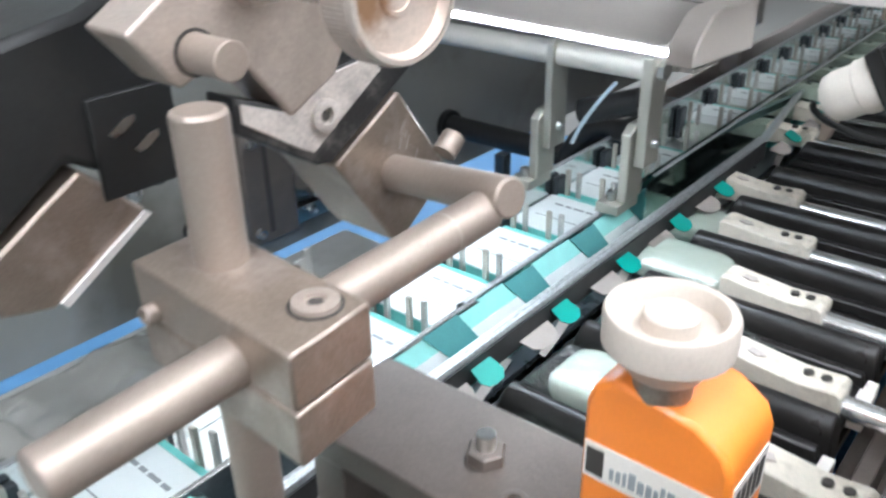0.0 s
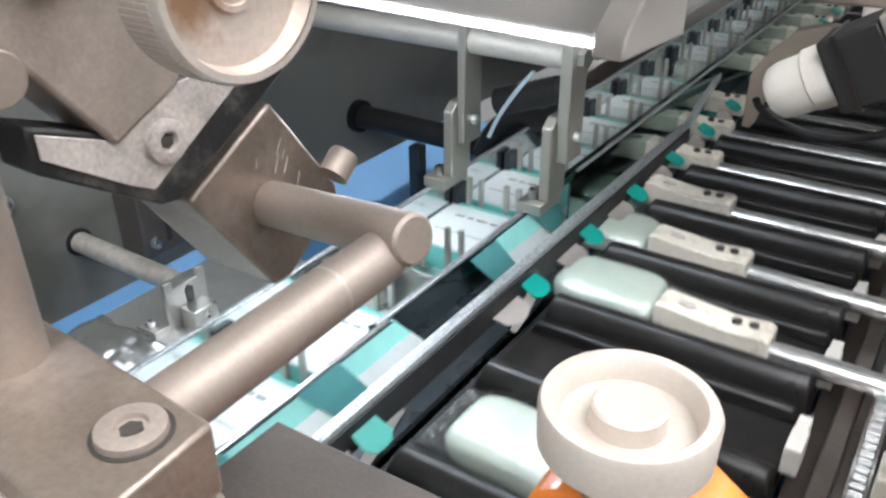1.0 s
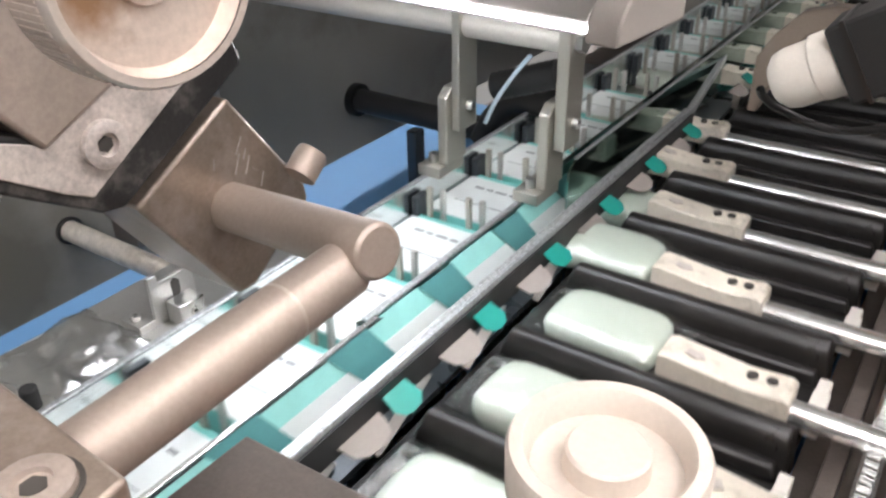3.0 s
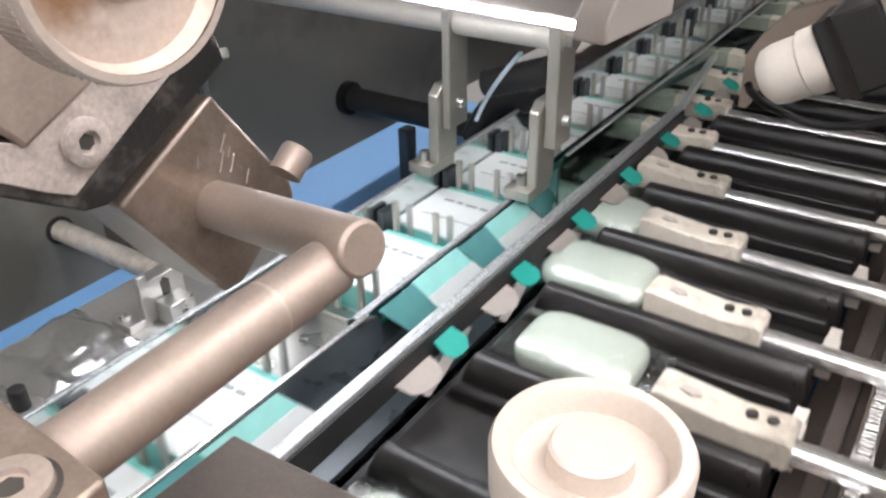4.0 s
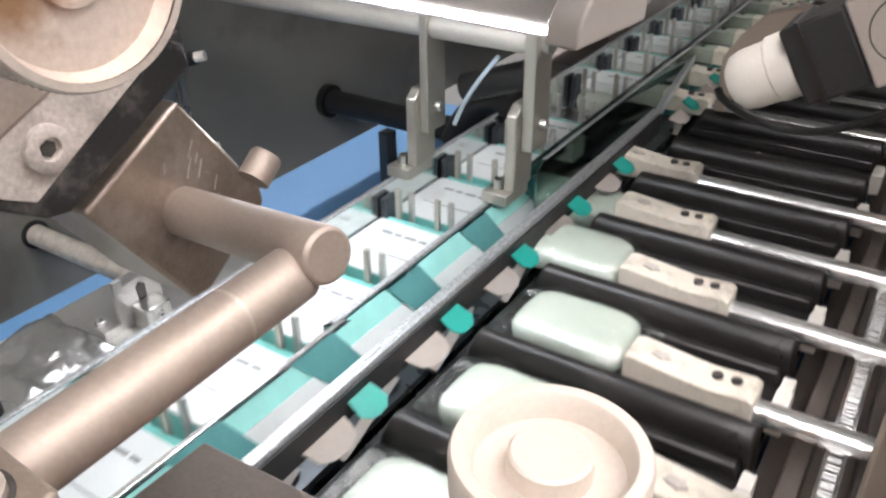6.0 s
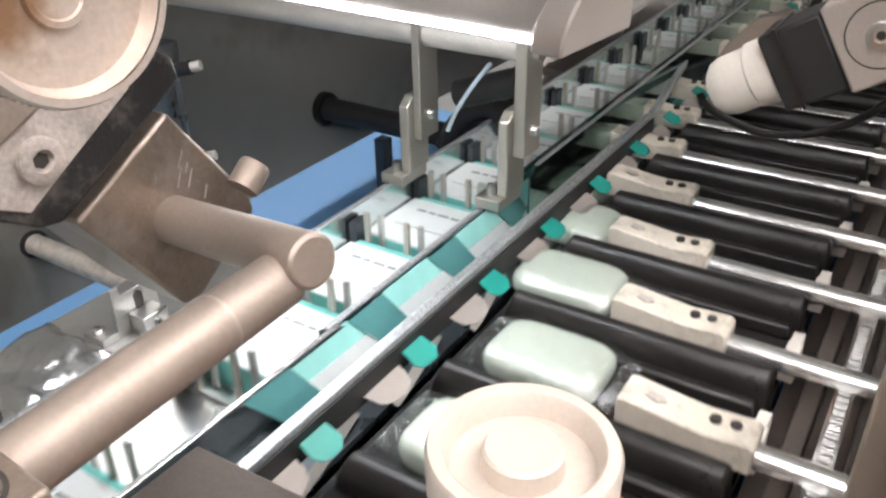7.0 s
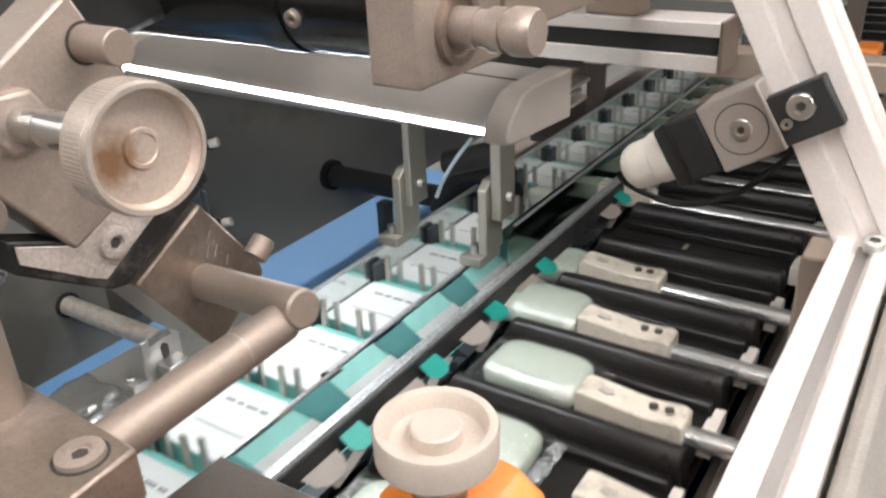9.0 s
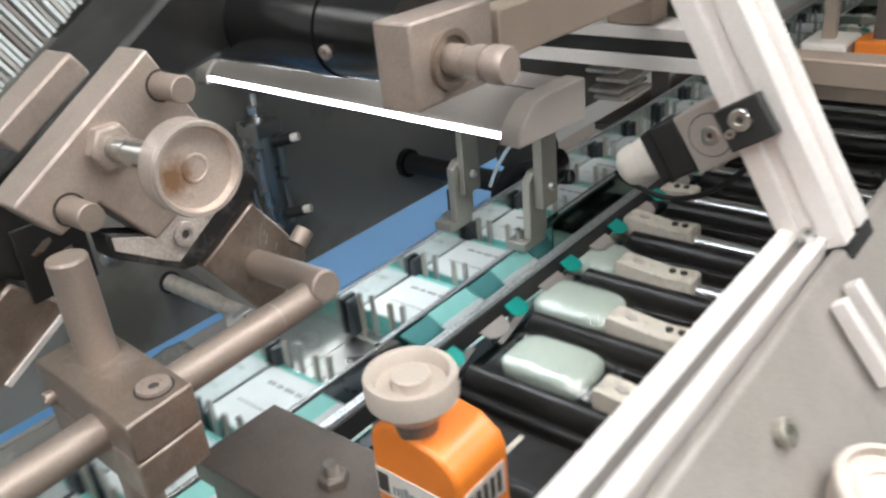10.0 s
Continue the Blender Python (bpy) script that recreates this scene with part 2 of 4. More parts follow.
def finish(name, b, material, bevel=0.0, smooth=True, segments=2):
    bm = b.bm
    bmesh.ops.recalc_face_normals(bm, faces=bm.faces)
    me = bpy.data.meshes.new(name)
    bm.to_mesh(me)
    bm.free()
    me.materials.append(material)
    if smooth:
        me.shade_smooth()
        me.set_sharp_from_angle(angle=radians(35))
    ob = new(name, me)
    if bevel:
        mod = ob.modifiers.new("edges", "BEVEL")
        mod.width, mod.segments, mod.limit_method, mod.angle_limit = bevel, segments, "ANGLE", radians(35)
        mod.harden_normals = False
    return ob


def part(name, b, material, parent, label="", bevel=0.0, smooth=True):
    ob = finish(name, b, material, bevel, smooth)
    ob.parent = parent
    return tagged(ob, label)


def thing(name, label, category, group="", at=(0, 0, 0)):
    ob = new(name)
    ob.empty_display_size = 0.02
    ob.location = at
    return tagged(ob, label, category, group)


def structure(name, b, material, label, category, bevel=0.0):
    return tagged(finish(name, b, material, bevel), label, category, kind="structure")


def socket_bolt(parent, p, axis, r, h, material=None, label="socket-head bolt"):
    """A round bolt head with a hexagonal socket, seated at p."""
    material = material or STEEL
    head = part("bolt", B().lathe(p, axis, [(-0.001, 0), (-0.001, r), (h * 0.85, r), (h, r * 0.9), (h, r * 0.5), (h * 0.45, r * 0.46), (h * 0.45, 0)], 24), material, parent, label)
    a = Vector(axis).normalized()
    # Inked disc deepens the socket, its shade put into the colour.
    part("socket", B().cyl(Vector(p) + a * (h * 0.45), Vector(p) + a * (h * 0.45 + 0.0002), r * 0.36, 6), INK, head, "dark disc painted for the shade in the hexagonal socket")
    return head


def hex_nut(parent, p, axis, r, h, material=None, name="nut"):
    return part(name, B().lathe(p, axis, [(0, 0), (0, r), (h * 0.88, r), (h, r * 0.88), (h, 0)], 6), material or STEEL, parent, bevel=0.0003)


# ---- the room ----
structure("floor", B().box((-4, -4, -0.1), (4, 8, 0)), FLOORMAT, "grey epoxy factory floor", "floor")
structure("ceiling", B().box((-4, -4, 3.0), (4, 8, 3.1)), CEILMAT, "pale panelled factory ceiling", "ceiling")
structure("wall_north", B().box((-4, 8, 0), (4, 8.1, 3)), ROOMWALL, "pale painted factory wall", "wall")
structure("wall_south", B().box((-4, -4.1, 0), (4, -4, 3)), ROOMWALL, "pale painted factory wall", "wall")
structure("wall_west", B().box((-4.1, -4, 0), (-4, 8, 3)), ROOMWALL, "pale painted factory wall", "wall")
structure("wall_east", B().box((4, -4, 0), (4.1, 8, 3)), ROOMWALL, "pale painted factory wall", "wall")


# Unseen lights hung low to brighten the machine; places fitted to its reflections.
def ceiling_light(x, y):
    t = thing("ceiling_light", "long white panel light, unseen, hung low to brighten the machine", "ceiling light", "ceiling lights", (x, y, 2.40))
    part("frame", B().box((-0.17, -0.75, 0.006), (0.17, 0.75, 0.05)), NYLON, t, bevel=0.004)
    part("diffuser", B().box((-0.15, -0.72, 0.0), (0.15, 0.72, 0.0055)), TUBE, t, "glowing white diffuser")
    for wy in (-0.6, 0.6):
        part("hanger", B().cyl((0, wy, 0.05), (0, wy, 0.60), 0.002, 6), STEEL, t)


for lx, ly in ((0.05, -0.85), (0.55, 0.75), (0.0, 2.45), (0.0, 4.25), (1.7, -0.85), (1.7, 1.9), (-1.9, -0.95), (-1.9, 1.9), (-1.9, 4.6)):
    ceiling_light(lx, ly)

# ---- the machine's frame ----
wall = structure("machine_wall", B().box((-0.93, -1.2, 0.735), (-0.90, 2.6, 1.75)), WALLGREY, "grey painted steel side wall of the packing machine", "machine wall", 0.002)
# Two sheets above the view, added to keep ceiling light off the far line.
structure("machine_canopy", B().box((-0.93, 0.60, 1.46), (-0.30, 3.4, 1.48)), WALLGREY, "unseen grey sheet added to shade the far carton line", "machine cover", 0.002)
structure("machine_canopy", B().box((-0.2995, 0.74, 1.46), (0.24, 3.4, 1.48)), WALLGREY, "unseen grey sheet added to shade the far bucket line", "machine cover", 0.002)
structure("far_plinth", B().box((-0.95, 1.56, 0.0), (0.11, 3.55, 0.655)), DARKSTEEL, "dark steel plinth under the far end of the line", "machine base", 0.004)
structure("base_deck", B().box((-1.6, -1.6, 0.62), (0.12, 1.55, 0.66)), BLUE, "blue painted steel base deck of the machine", "machine base", 0.002)
structure("base_plinth", B().box((-1.55, -1.55, 0.0), (0.08, 1.53, 0.62)), BLUE, "blue painted machine plinth", "machine base", 0.004)

# steel rods that stand out of the wall
t = thing("wall_rod", "worn steel rod standing out of the grey machine wall", "rod")
part("rod", B().cyl((-0.90, 0.546, 0.823), (-0.56, 0.546, 0.823), 0.0125, 24), WORNSTEEL, t)
part("collar", B().lathe((-0.90, 0.546, 0.823), (1, 0, 0), [(0, 0.017), (0.003, 0.017), (0.003, 0.0128)], 24), BLACKPAINT, t, "black hole rim")
t = thing("wall_bar", "black rubber-coated bar standing out of the grey machine wall", "bar")
part("bar", B().cyl((-0.90, 1.075, 0.825), (-0.47, 1.075, 0.825), 0.019, 24), RUBBER, t)
part("collar", B().lathe((-0.90, 1.075, 0.825), (1, 0, 0), [(0, 0.027), (0.012, 0.027), (0.012, 0.019)], 24), BLACKPAINT, t)
t = thing("wall_latch", "dark oily steel latch block bolted to the machine wall", "latch", at=(-0.90, 0.645, 0.86))
part("block", B().box((0.0005, -0.045, -0.075), (0.05, 0.040, 0.092)), DARKSTEEL, t, bevel=0.003)
part("groove", B().box((0.0502, -0.012, -0.060), (0.051, -0.004, 0.075)), INK, t)
part("arm", B().box((0.02, 0.0402, -0.070), (0.045, 0.125, -0.045)), STEEL, t, bevel=0.002)
part("lever", B().prism("x", [(0.045, -0.03), (0.06, 0.0), (0.12, -0.035), (0.115, -0.044)], 0.02, 0.04), STEEL, t, bevel=0.001)
for by, bz in ((-0.03, 0.075), (0.025, 0.075), (-0.03, -0.055), (0.07, -0.0575)):
    socket_bolt(t, (0.05 if by < 0.04 else 0.045, by, bz), (1, 0, 0), 0.007, 0.008)
for by, bz in ((0.47, 0.90), (0.47, 1.05), (0.80, 0.79)):
    t = thing("wall_bolt", "steel bolt head on the grey machine wall", "bolt", "bolts of the machine wall", (-0.90, by, bz))
    part("washer", B().cyl((0.0002, 0, 0), (0.002, 0, 0), 0.013, 24), DULLSTEEL, t)
    part("head", B().cyl((0.002, 0, 0), (0.010, 0, 0), 0.0085, 6), STEEL, t, bevel=0.0006)
for px, py in ((-0.72, 0.997),):
    t = thing("frame_post", "dark square steel post standing on the blue deck", "post", "dark posts under the carton track", (px, py, 0.66))
    part("post", B().box((-0.009, -0.011, 0), (0.009, 0.011, 0.176)), SHELF, t, bevel=0.002)
    part("foot", B().box((-0.025, -0.025, 0), (0.025, 0.025, 0.006)), RUBBER, t, bevel=0.001)

# steel bed beside the carton track
BED = 0.903
bed = structure("steel_bed", B().box((-0.617, -0.6, BED - 0.012), (-0.462, 0.56, BED)), DULLSTEEL, "brushed steel bed plate beside the carton track", "machine bed", 0.001)
structure("far_bed", B().box((-0.575, 1.22, BED - 0.012), (-0.460, 3.4, BED)), DARKSTEEL, "dark steel bed plate further along the track", "machine bed", 0.001)
structure("carton_track", B().box((-0.455, -2.9, 0.893), (-0.366, 4.8, 0.905)).box((-0.43, -2.9, 0.66), (-0.39, 4.8, 0.893)), STEEL, "steel slide track under the cartons", "track", 0.001)

t = thing("stop_bracket", "dark upright steel bracket with pale cross bars on the far bed", "bracket", at=(-0.50, 1.33, BED))
part("upright", B().box((-0.022, -0.004, 0.0), (0.010, 0.004, 0.104)), DARKSTEEL, t, bevel=0.001)
part("lip", B().box((-0.022, -0.020, 0.1042), (0.010, 0.006, 0.108)), WORNSTEEL, t, bevel=0.0005)
for bx, bz, bl in ((-0.02, 0.040, 0.10), (-0.03, 0.052, 0.09), (-0.015, 0.072, 0.10), (-0.035, 0.086, 0.08)):
    part("cross_bar", B().box((bx - 0.06, -0.0045 - 0.10, bz), (bx, -0.0045, bz + 0.006)), WORNSTEEL, t, "pale steel cross bar", bevel=0.0006)
t = thing("slot_bracket", "small slotted steel angle bracket bolted to the bed", "bracket", at=(-0.546, 0.43, BED))
part("plate", B().prism("x", [(-0.017, 0), (0.018, 0), (0.018, 0.037), (0.011, 0.037), (0.011, 0.031), (-0.010, 0.031), (-0.010, 0.037), (-0.017, 0.037)], -0.003, 0), DULLSTEEL, t, bevel=0.0005)
part("slot", B().prism("x", [(0.0, 0.012), (0.004, 0.012), (0.006, 0.018), (0.006, 0.026), (0.002, 0.029), (-0.001, 0.026)], 0.0, 0.0006), INK, t, "dark key-shaped slot")
part("block", B().box((0.001, -0.008, 0), (0.016, 0.012, 0.016)), STEEL, t, bevel=0.0008)
socket_bolt(t, (0.016, 0.003, 0.008), (1, 0, 0), 0.003, 0.001)
part("foot", B().box((-0.02, -0.03, 0), (0.0, -0.017, 0.006)), DULLSTEEL, t, bevel=0.0005)
socket_bolt(t, (-0.012, -0.024, 0.006), (0, 0, 1), 0.004, 0.003)
t.scale = (1.2, 1.2, 1.2)

t = thing("clamp_collar", "steel clamp collar with a black bolt on the bed", "collar", at=(-0.515, 0.288, BED))
part("ring", B().lathe((0, 0, 0), (0, 0, 1), [(0, 0), (0, 0.014), (0.018, 0.014), (0.02, 0.012), (0.02, 0)], 32), STEEL, t)
part("bolt", B().cyl((0, 0, 0.02), (0, 0, 0.036), 0.006, 20), RUBBER, t, "black socket bolt", bevel=0.0008)

def crumple(name, at, size, seed, label):
    """A crumpled sheet of wrapping film lying on the bed."""
    b, n = B(), 40
    grid = []
    for i in range(n + 1):
        row = []
        for j in range(n + 1):
            u, v = i / n - 0.5, j / n - 0.5
            q = Vector((u * 2.6 + seed, v * 2.6, seed))
            edge = 1 - 2 * max(abs(u), abs(v))
            h = 0.003 + 0.022 * max(0, noise.noise(q) * 0.5 + 0.5) * min(1, edge * 3) + 0.003 * abs(noise.noise(q * 2.2)) + 0.0012 * noise.noise(q * 7)
            row.append(b.bm.verts.new((u * size[0] + 0.006 * noise.noise(q * 2), v * size[1] + 0.006 * noise.noise(q * 2.3), max(0.001, h))))
        grid.append(row)
    for i in range(n):
        for j in range(n):
            b.bm.faces.new((grid[i][j], grid[i + 1][j], grid[i + 1][j + 1], grid[i][j + 1]))
    ob = finish(name, b, SCRAP)
    ob.location = at
    ob.modifiers.new("thickness", "SOLIDIFY").thickness = 0.0004
    return tagged(ob, label, "plastic film")


crumple("crumpled_film", (-0.556, 0.345, BED + 0.0005), (0.105, 0.09), 4.4, "crumpled clear wrapping film bulging on the steel bed")
crumple("crumpled_film", (-0.545, 0.235, BED + 0.0005), (0.12, 0.13), 2.0, "crumpled clear wrapping film lying on the steel bed")
crumple("crumpled_film", (-0.535, 0.09, BED + 0.0005), (0.11, 0.12), 7.0, "crumpled clear wrapping film scraps on the bed")

# clutter of small steel parts beneath the bed, by the operator's side
t = thing("chain_drive", "greasy chain sprocket and shafts in the machine base", "chain drive", at=(-0.40, 0.15, 0.80))
part("sprocket", B().lathe((0, 0, 0), (1, 0, 0), [(0, 0), (0, 0.05), (0.008, 0.05), (0.008, 0.015), (0.03, 0.015), (0.03, 0)], 28), STEEL, t)
part("shaft", B().cyl((-0.3, 0, 0), (0.3, 0, 0), 0.009), STEEL, t)
part("bracket", B().box((-0.12, -0.04, -0.14), (-0.108, 0.04, 0.05)), STEEL, t, bevel=0.001)
part("bracket", B().box((0.10, -0.03, -0.14), (0.112, 0.03, 0.04)), DULLSTEEL, t, bevel=0.001)

# ---- guides ----
rail_a = thing("carton_guide", "thin polished steel guide plate along the carton track", "guide rail", "carton guide rails")
part("plate", B().box((-0.458, -0.7, 0.895), (-0.455, 4.6, 0.960)), POLISH, rail_a)
part("rim", B().box((-0.4590, -0.7, 0.9602), (-0.4548, 4.6, 0.9625)), GRAINSTEEL, rail_a, bevel=0.0005)
rail_b = thing("carton_guide", "polished steel guide plate with a bent lead-in tip", "guide rail", "carton guide rails")
part("plate", B().prism("x", [(0.452, 0.9235), (0.74, 0.9235), (0.77, 0.938), (4.6, 0.938), (4.6, 0.9745), (0.668, 0.9695), (0.660, 0.9600), (0.452, 0.9600)], -0.3575, -0.355), MIRRORSTEEL, rail_b)
part("far_plate", B().prism("x", [(0.700, 0.9265), (4.6, 0.9265), (4.6, 0.9880), (0.712, 0.9860), (0.700, 0.9780)], -0.3335, -0.3315), GREENSTEEL, rail_b, "mirror-bright guide sheet, dimness and reflected teal put into its tint")
part("lead_in", B().prism("z", [(-0.3575, 0.452), (-0.355, 0.452), (-0.359, 0.440), (-0.3615, 0.441)], 0.925, 0.960), MIRRORSTEEL, rail_b)
part("rim", B().box((-0.3588, 0.445, 0.9602), (-0.3538, 0.655, 0.9630)), GRAINSTEEL, rail_b, "scratched bright steel rim", bevel=0.0006)
part("far_rim", B().prism("x", [(0.714, 0.9862), (4.6, 0.9882), (4.6, 0.9900), (0.714, 0.9880)], -0.3343, -0.3307), GRAINSTEEL, rail_b, "scratched bright steel rim", bevel=0.0005)
rail_c = thing("flap_guide", "curved polished steel flap guide sheet beside the track", "guide rail", "carton guide rails")
part("sheet", B().prism("x", [(-0.7, 0.9235), (0.459, 0.9235), (0.464, 0.930), (0.464, 0.948), (0.460, 0.958), (0.452, 0.9615), (-0.7, 0.9615)], -0.3525, -0.350), MIRRORSTEEL, rail_c)
part("rim", B().box((-0.3532, -0.7, 0.9617), (-0.3493, 0.452, 0.9637)), BARSTEEL, rail_c, bevel=0.0005)
guide = thing("flap_rail", "scratched bright steel hold-down rail over the carton flaps", "guide rail", "carton guide rails")
part("bar", B().prism("y", [(-0.3090, 0.963), (-0.3007, 0.963), (-0.3007, 0.971), (-0.3030, 0.971), (-0.3035, 0.9695), (-0.3050, 0.9695), (-0.3055, 0.971), (-0.3090, 0.971)], -0.7, 0.93), GRAINSTEEL, guide, bevel=0.0008)
# The steel rail's dark side face, its darkness painted as a black strip.
part("skirt", B().prism("y", [(-0.3005, 0.946), (-0.2985, 0.946), (-0.2985, 0.9665), (-0.3005, 0.9665)], -0.7, 0.93), RUBBER, guide, "black strip painted for the rail's dark side face")
part("bent_end", B().prism("z", [(-0.307, 0.93), (-0.3005, 0.93), (-0.332, 1.15), (-0.367, 1.42), (-0.372, 1.42), (-0.338, 1.15)], 0.961, 0.971), GRAINSTEEL, guide, bevel=0.0008)
structure("flap_shelf", B().box((-0.366, -0.7, 0.914), (-0.304, 4.6, 0.9195)), SHELF, "narrow polished shelf under the carton flaps", "shelf")

# ---- hanging brackets on their cross tube ----
t = thing("cross_tube", "satin steel cross tube carrying the guide brackets", "tube")
part("tube", B().cyl((-0.90, 0.685, 1.10), (-0.3232, 0.685, 1.10), 0.0115, 28), SATIN, t)
part("end_plug", B().cyl((-0.3230, 0.685, 1.10), (-0.317, 0.685, 1.10), 0.0095, 6), STEEL, t, "hexagonal steel end plug")


def hanger(x, deep, label, low):
    """A flat arm on the cross tube, with a lug behind it that carries a foot on the guide's rim."""
    h = thing("guide_bracket", label, "bracket", "hanging guide brackets")
    part("arm", B().prism("x", [(0.670, low), (0.699, low), (0.699, 1.112), (0.693, 1.118), (0.676, 1.118), (0.670, 1.112)], x - deep, x), BEIGESTEEL, h, bevel=0.001)
    u = x - deep - 0.0002
    part("lug", B().prism("x", [(0.662, 0.9745), (0.694, 0.9745), (0.694, low + 0.032), (0.688, low + 0.040), (0.672, low + 0.040), (0.662, low + 0.032)], u - 0.010, u), BEIGESTEEL, h, bevel=0.0015)
    part("foot", B().box((u - 0.026, 0.652, 0.9640), (u - 0.002, 0.692, 0.9743)), BEIGESTEEL, h, bevel=0.0008)
    socket_bolt(h, (u - 0.016, 0.664, 0.9743), (0, 0, 1), 0.0045, 0.009)
    socket_bolt(h, (x, 0.685, low + 0.0215), (1, 0, 0), 0.0045, 0.005)
    socket_bolt(h, (x, 0.714, 1.10), (1, 0, 0), 0.008, 0.004, BEIGESTEEL)


hanger(-0.3235, 0.011, "satin steel guide bracket with socket bolts, bolted to the tube", 1.010)
hanger(-0.427, 0.008, "thin satin steel guide bracket with rounded lug on the tube", 1.006)

# ---- lamp hood ----
hood = thing("lamp_hood", "grey lamp hood with a lit white strip along its edge", "machine lamp")
HOOD = [(0.4525, 1.1745), (0.4525, 1.1805), (0.458, 1.1865), (0.470, 1.1945), (0.486, 1.1985), (0.537, 1.1975), (0.537, 1.168)]
CAP = [(0.450, 1.1720), (0.4510, 1.1815), (0.456, 1.1880), (0.470, 1.1990), (0.484, 1.2010), (0.538, 1.1995), (0.5395, 1.1665)]
HM = Matrix.Translation((-0.212, 0, 1.177)) @ Matrix.Rotation(radians(1.5), 4, "Y") @ Matrix.Translation((0.212, 0, -1.177))
part("shell", B().prism("x", HOOD, -0.545, -0.2125, HM), HOODPAINT, hood, bevel=0.001)
part("seam", B().box((-0.545, 0.4985, 1.1975), (-0.2125, 0.5000, 1.1988), HM), INK, hood, "dark seam along the hood")
for x0, x1 in ((-0.212, -0.195), (-0.563, -0.5455)):
    part("end_cap", B().prism("x", CAP, x0, x1, HM), HOODEND, hood, "matt grey moulded end cap", bevel=0.0014)
part("light_strip", B().prism("x", [(0.4512, 1.1768), (0.4512, 1.1801), (0.4523, 1.1801), (0.4523, 1.1768)], -0.543, -0.2122, HM), LED, hood, "glowing white light strip")
part("diffuser", B().box((-0.543, 0.497, 1.1655), (-0.222, 0.525, 1.1682), HM), LEDSOFT, hood, "glowing white diffuser under the hood")

# ---- upper drive: black tube, end block and shaft stub ----
t = thing("roller_drive", "black drive tube with a bronze-coloured end block and shaft", "drive")
part("tube", B().cyl((-0.9, 0.352, 1.272), (-0.1835, 0.352, 1.272), 0.0275, 40), GLOSSBLACK, t, "glossy black tube")
part("collar", B().cyl((-0.262, 0.352, 1.272), (-0.244, 0.352, 1.272), 0.0287, 40), GLOSSBLACK, t)
part("end_block", B().box((-0.183, 0.311, 1.243), (-0.158, 0.378, 1.288)), BRONZE, t, "bronze-coloured end block", bevel=0.0015)
part("flange", B().lathe((-0.158, 0.339, 1.264), (1, 0, 0), [(0, 0.016), (0.003, 0.016), (0.003, 0.0125), (0.001, 0.0115), (0.001, 0)], 32), BROWNSTEEL, t)
part("shaft", B().lathe((-0.158, 0.339, 1.264), (1, 0, 0), [(0, 0.0085), (0.012, 0.0085), (0.012, 0.0078), (0.018, 0.0078), (0.018, 0.0092), (0.024, 0.0092), (0.024, 0.0076), (0.028, 0.0098), (0.036, 0.0098), (0.038, 0.0088), (0.038, 0)], 32), BRONZE, t, "turned shaft stub with grooves")
socket_bolt(t, (-0.235, 0.3255, 1.2655), (0, -0.95, -0.25), 0.004, 0.003, BRONZE)

# ---- aluminium cross beam further along ----
t = thing("cross_beam", "white aluminium profile beam with a black slot", "beam")
BM = [(0.62, 1.184), (0.66, 1.184), (0.66, 1.218), (0.62, 1.218), (0.62, 1.2085), (0.631, 1.2085), (0.631, 1.1955), (0.62, 1.1955)]
part("profile", B().prism("x", BM, -0.9, -0.123), ALU, t, bevel=0.0006)
part("slot_filler", B().box((-0.9, 0.6225, 1.1957), (-0.125, 0.630, 1.2083)), RUBBER, t, "black slot strip")
part("end_cap", B().box((-0.123, 0.619, 1.183), (-0.120, 0.661, 1.219)), BROWNSTEEL, t, bevel=0.0005)
t = thing("cross_beam", "tan steel bar across the machine behind the aluminium beam", "beam")
part("bar", B().box((-0.16, 0.70, 1.160), (0.02, 0.73, 1.182)), TAN, t, bevel=0.002)
part("long_bar", B().box((-0.178, 0.387, 1.250), (-0.160, 1.3, 1.280)), TAN, t, bevel=0.0015)
part("block", B().box((-0.225, 0.625, 1.2185), (-0.185, 0.655, 1.25)), TAN, t, bevel=0.002)

t = thing("bent_bar", "bent tan steel bar holding the end of the guide rail", "bar")
part("bar", B().prism("y", [(-0.249, 1.032), (-0.236, 1.056), (-0.214, 1.081), (-0.185, 1.090), (0.0, 1.090), (0.0, 1.072), (-0.182, 1.072), (-0.205, 1.060), (-0.224, 1.030), (-0.2400, 0.975), (-0.2490, 0.975)], 0.945, 0.965), TAN, t, bevel=0.0015)
t = thing("control_box", "white plastic control box beyond the guard post", "control box")
part("body", B().box((-0.152, 0.90, 1.108), (-0.106, 0.96, 1.145)), NYLON, t, bevel=0.004)
part("stem", B().box((-0.136, 0.92, 1.145), (-0.124, 0.932, 1.4598)), TAN, t)
t = thing("position_indicator", "distant orange position indicator with white label", "position indicator")
part("housing", B().box((-0.100, 0.90, 1.122), (-0.05, 0.94, 1.150)), ORANGE, t, bevel=0.003)
part("label_plate", B().box((-0.096, 0.8995, 1.125), (-0.054, 0.8999, 1.136)), LABEL, t)
part("stem", B().box((-0.085, 0.91, 1.150), (-0.07, 0.93, 1.4598)), DARKSTEEL, t)

# ---- tilting guard frame of aluminium profile ----
guard = thing("guard_frame", "open aluminium profile guard frame leaning over the conveyor", "guard frame")
LEAN_M = Matrix.Translation((0.0136, 0.42, 1.150)) @ Matrix.Rotation(radians(-28.5), 4, "Y")


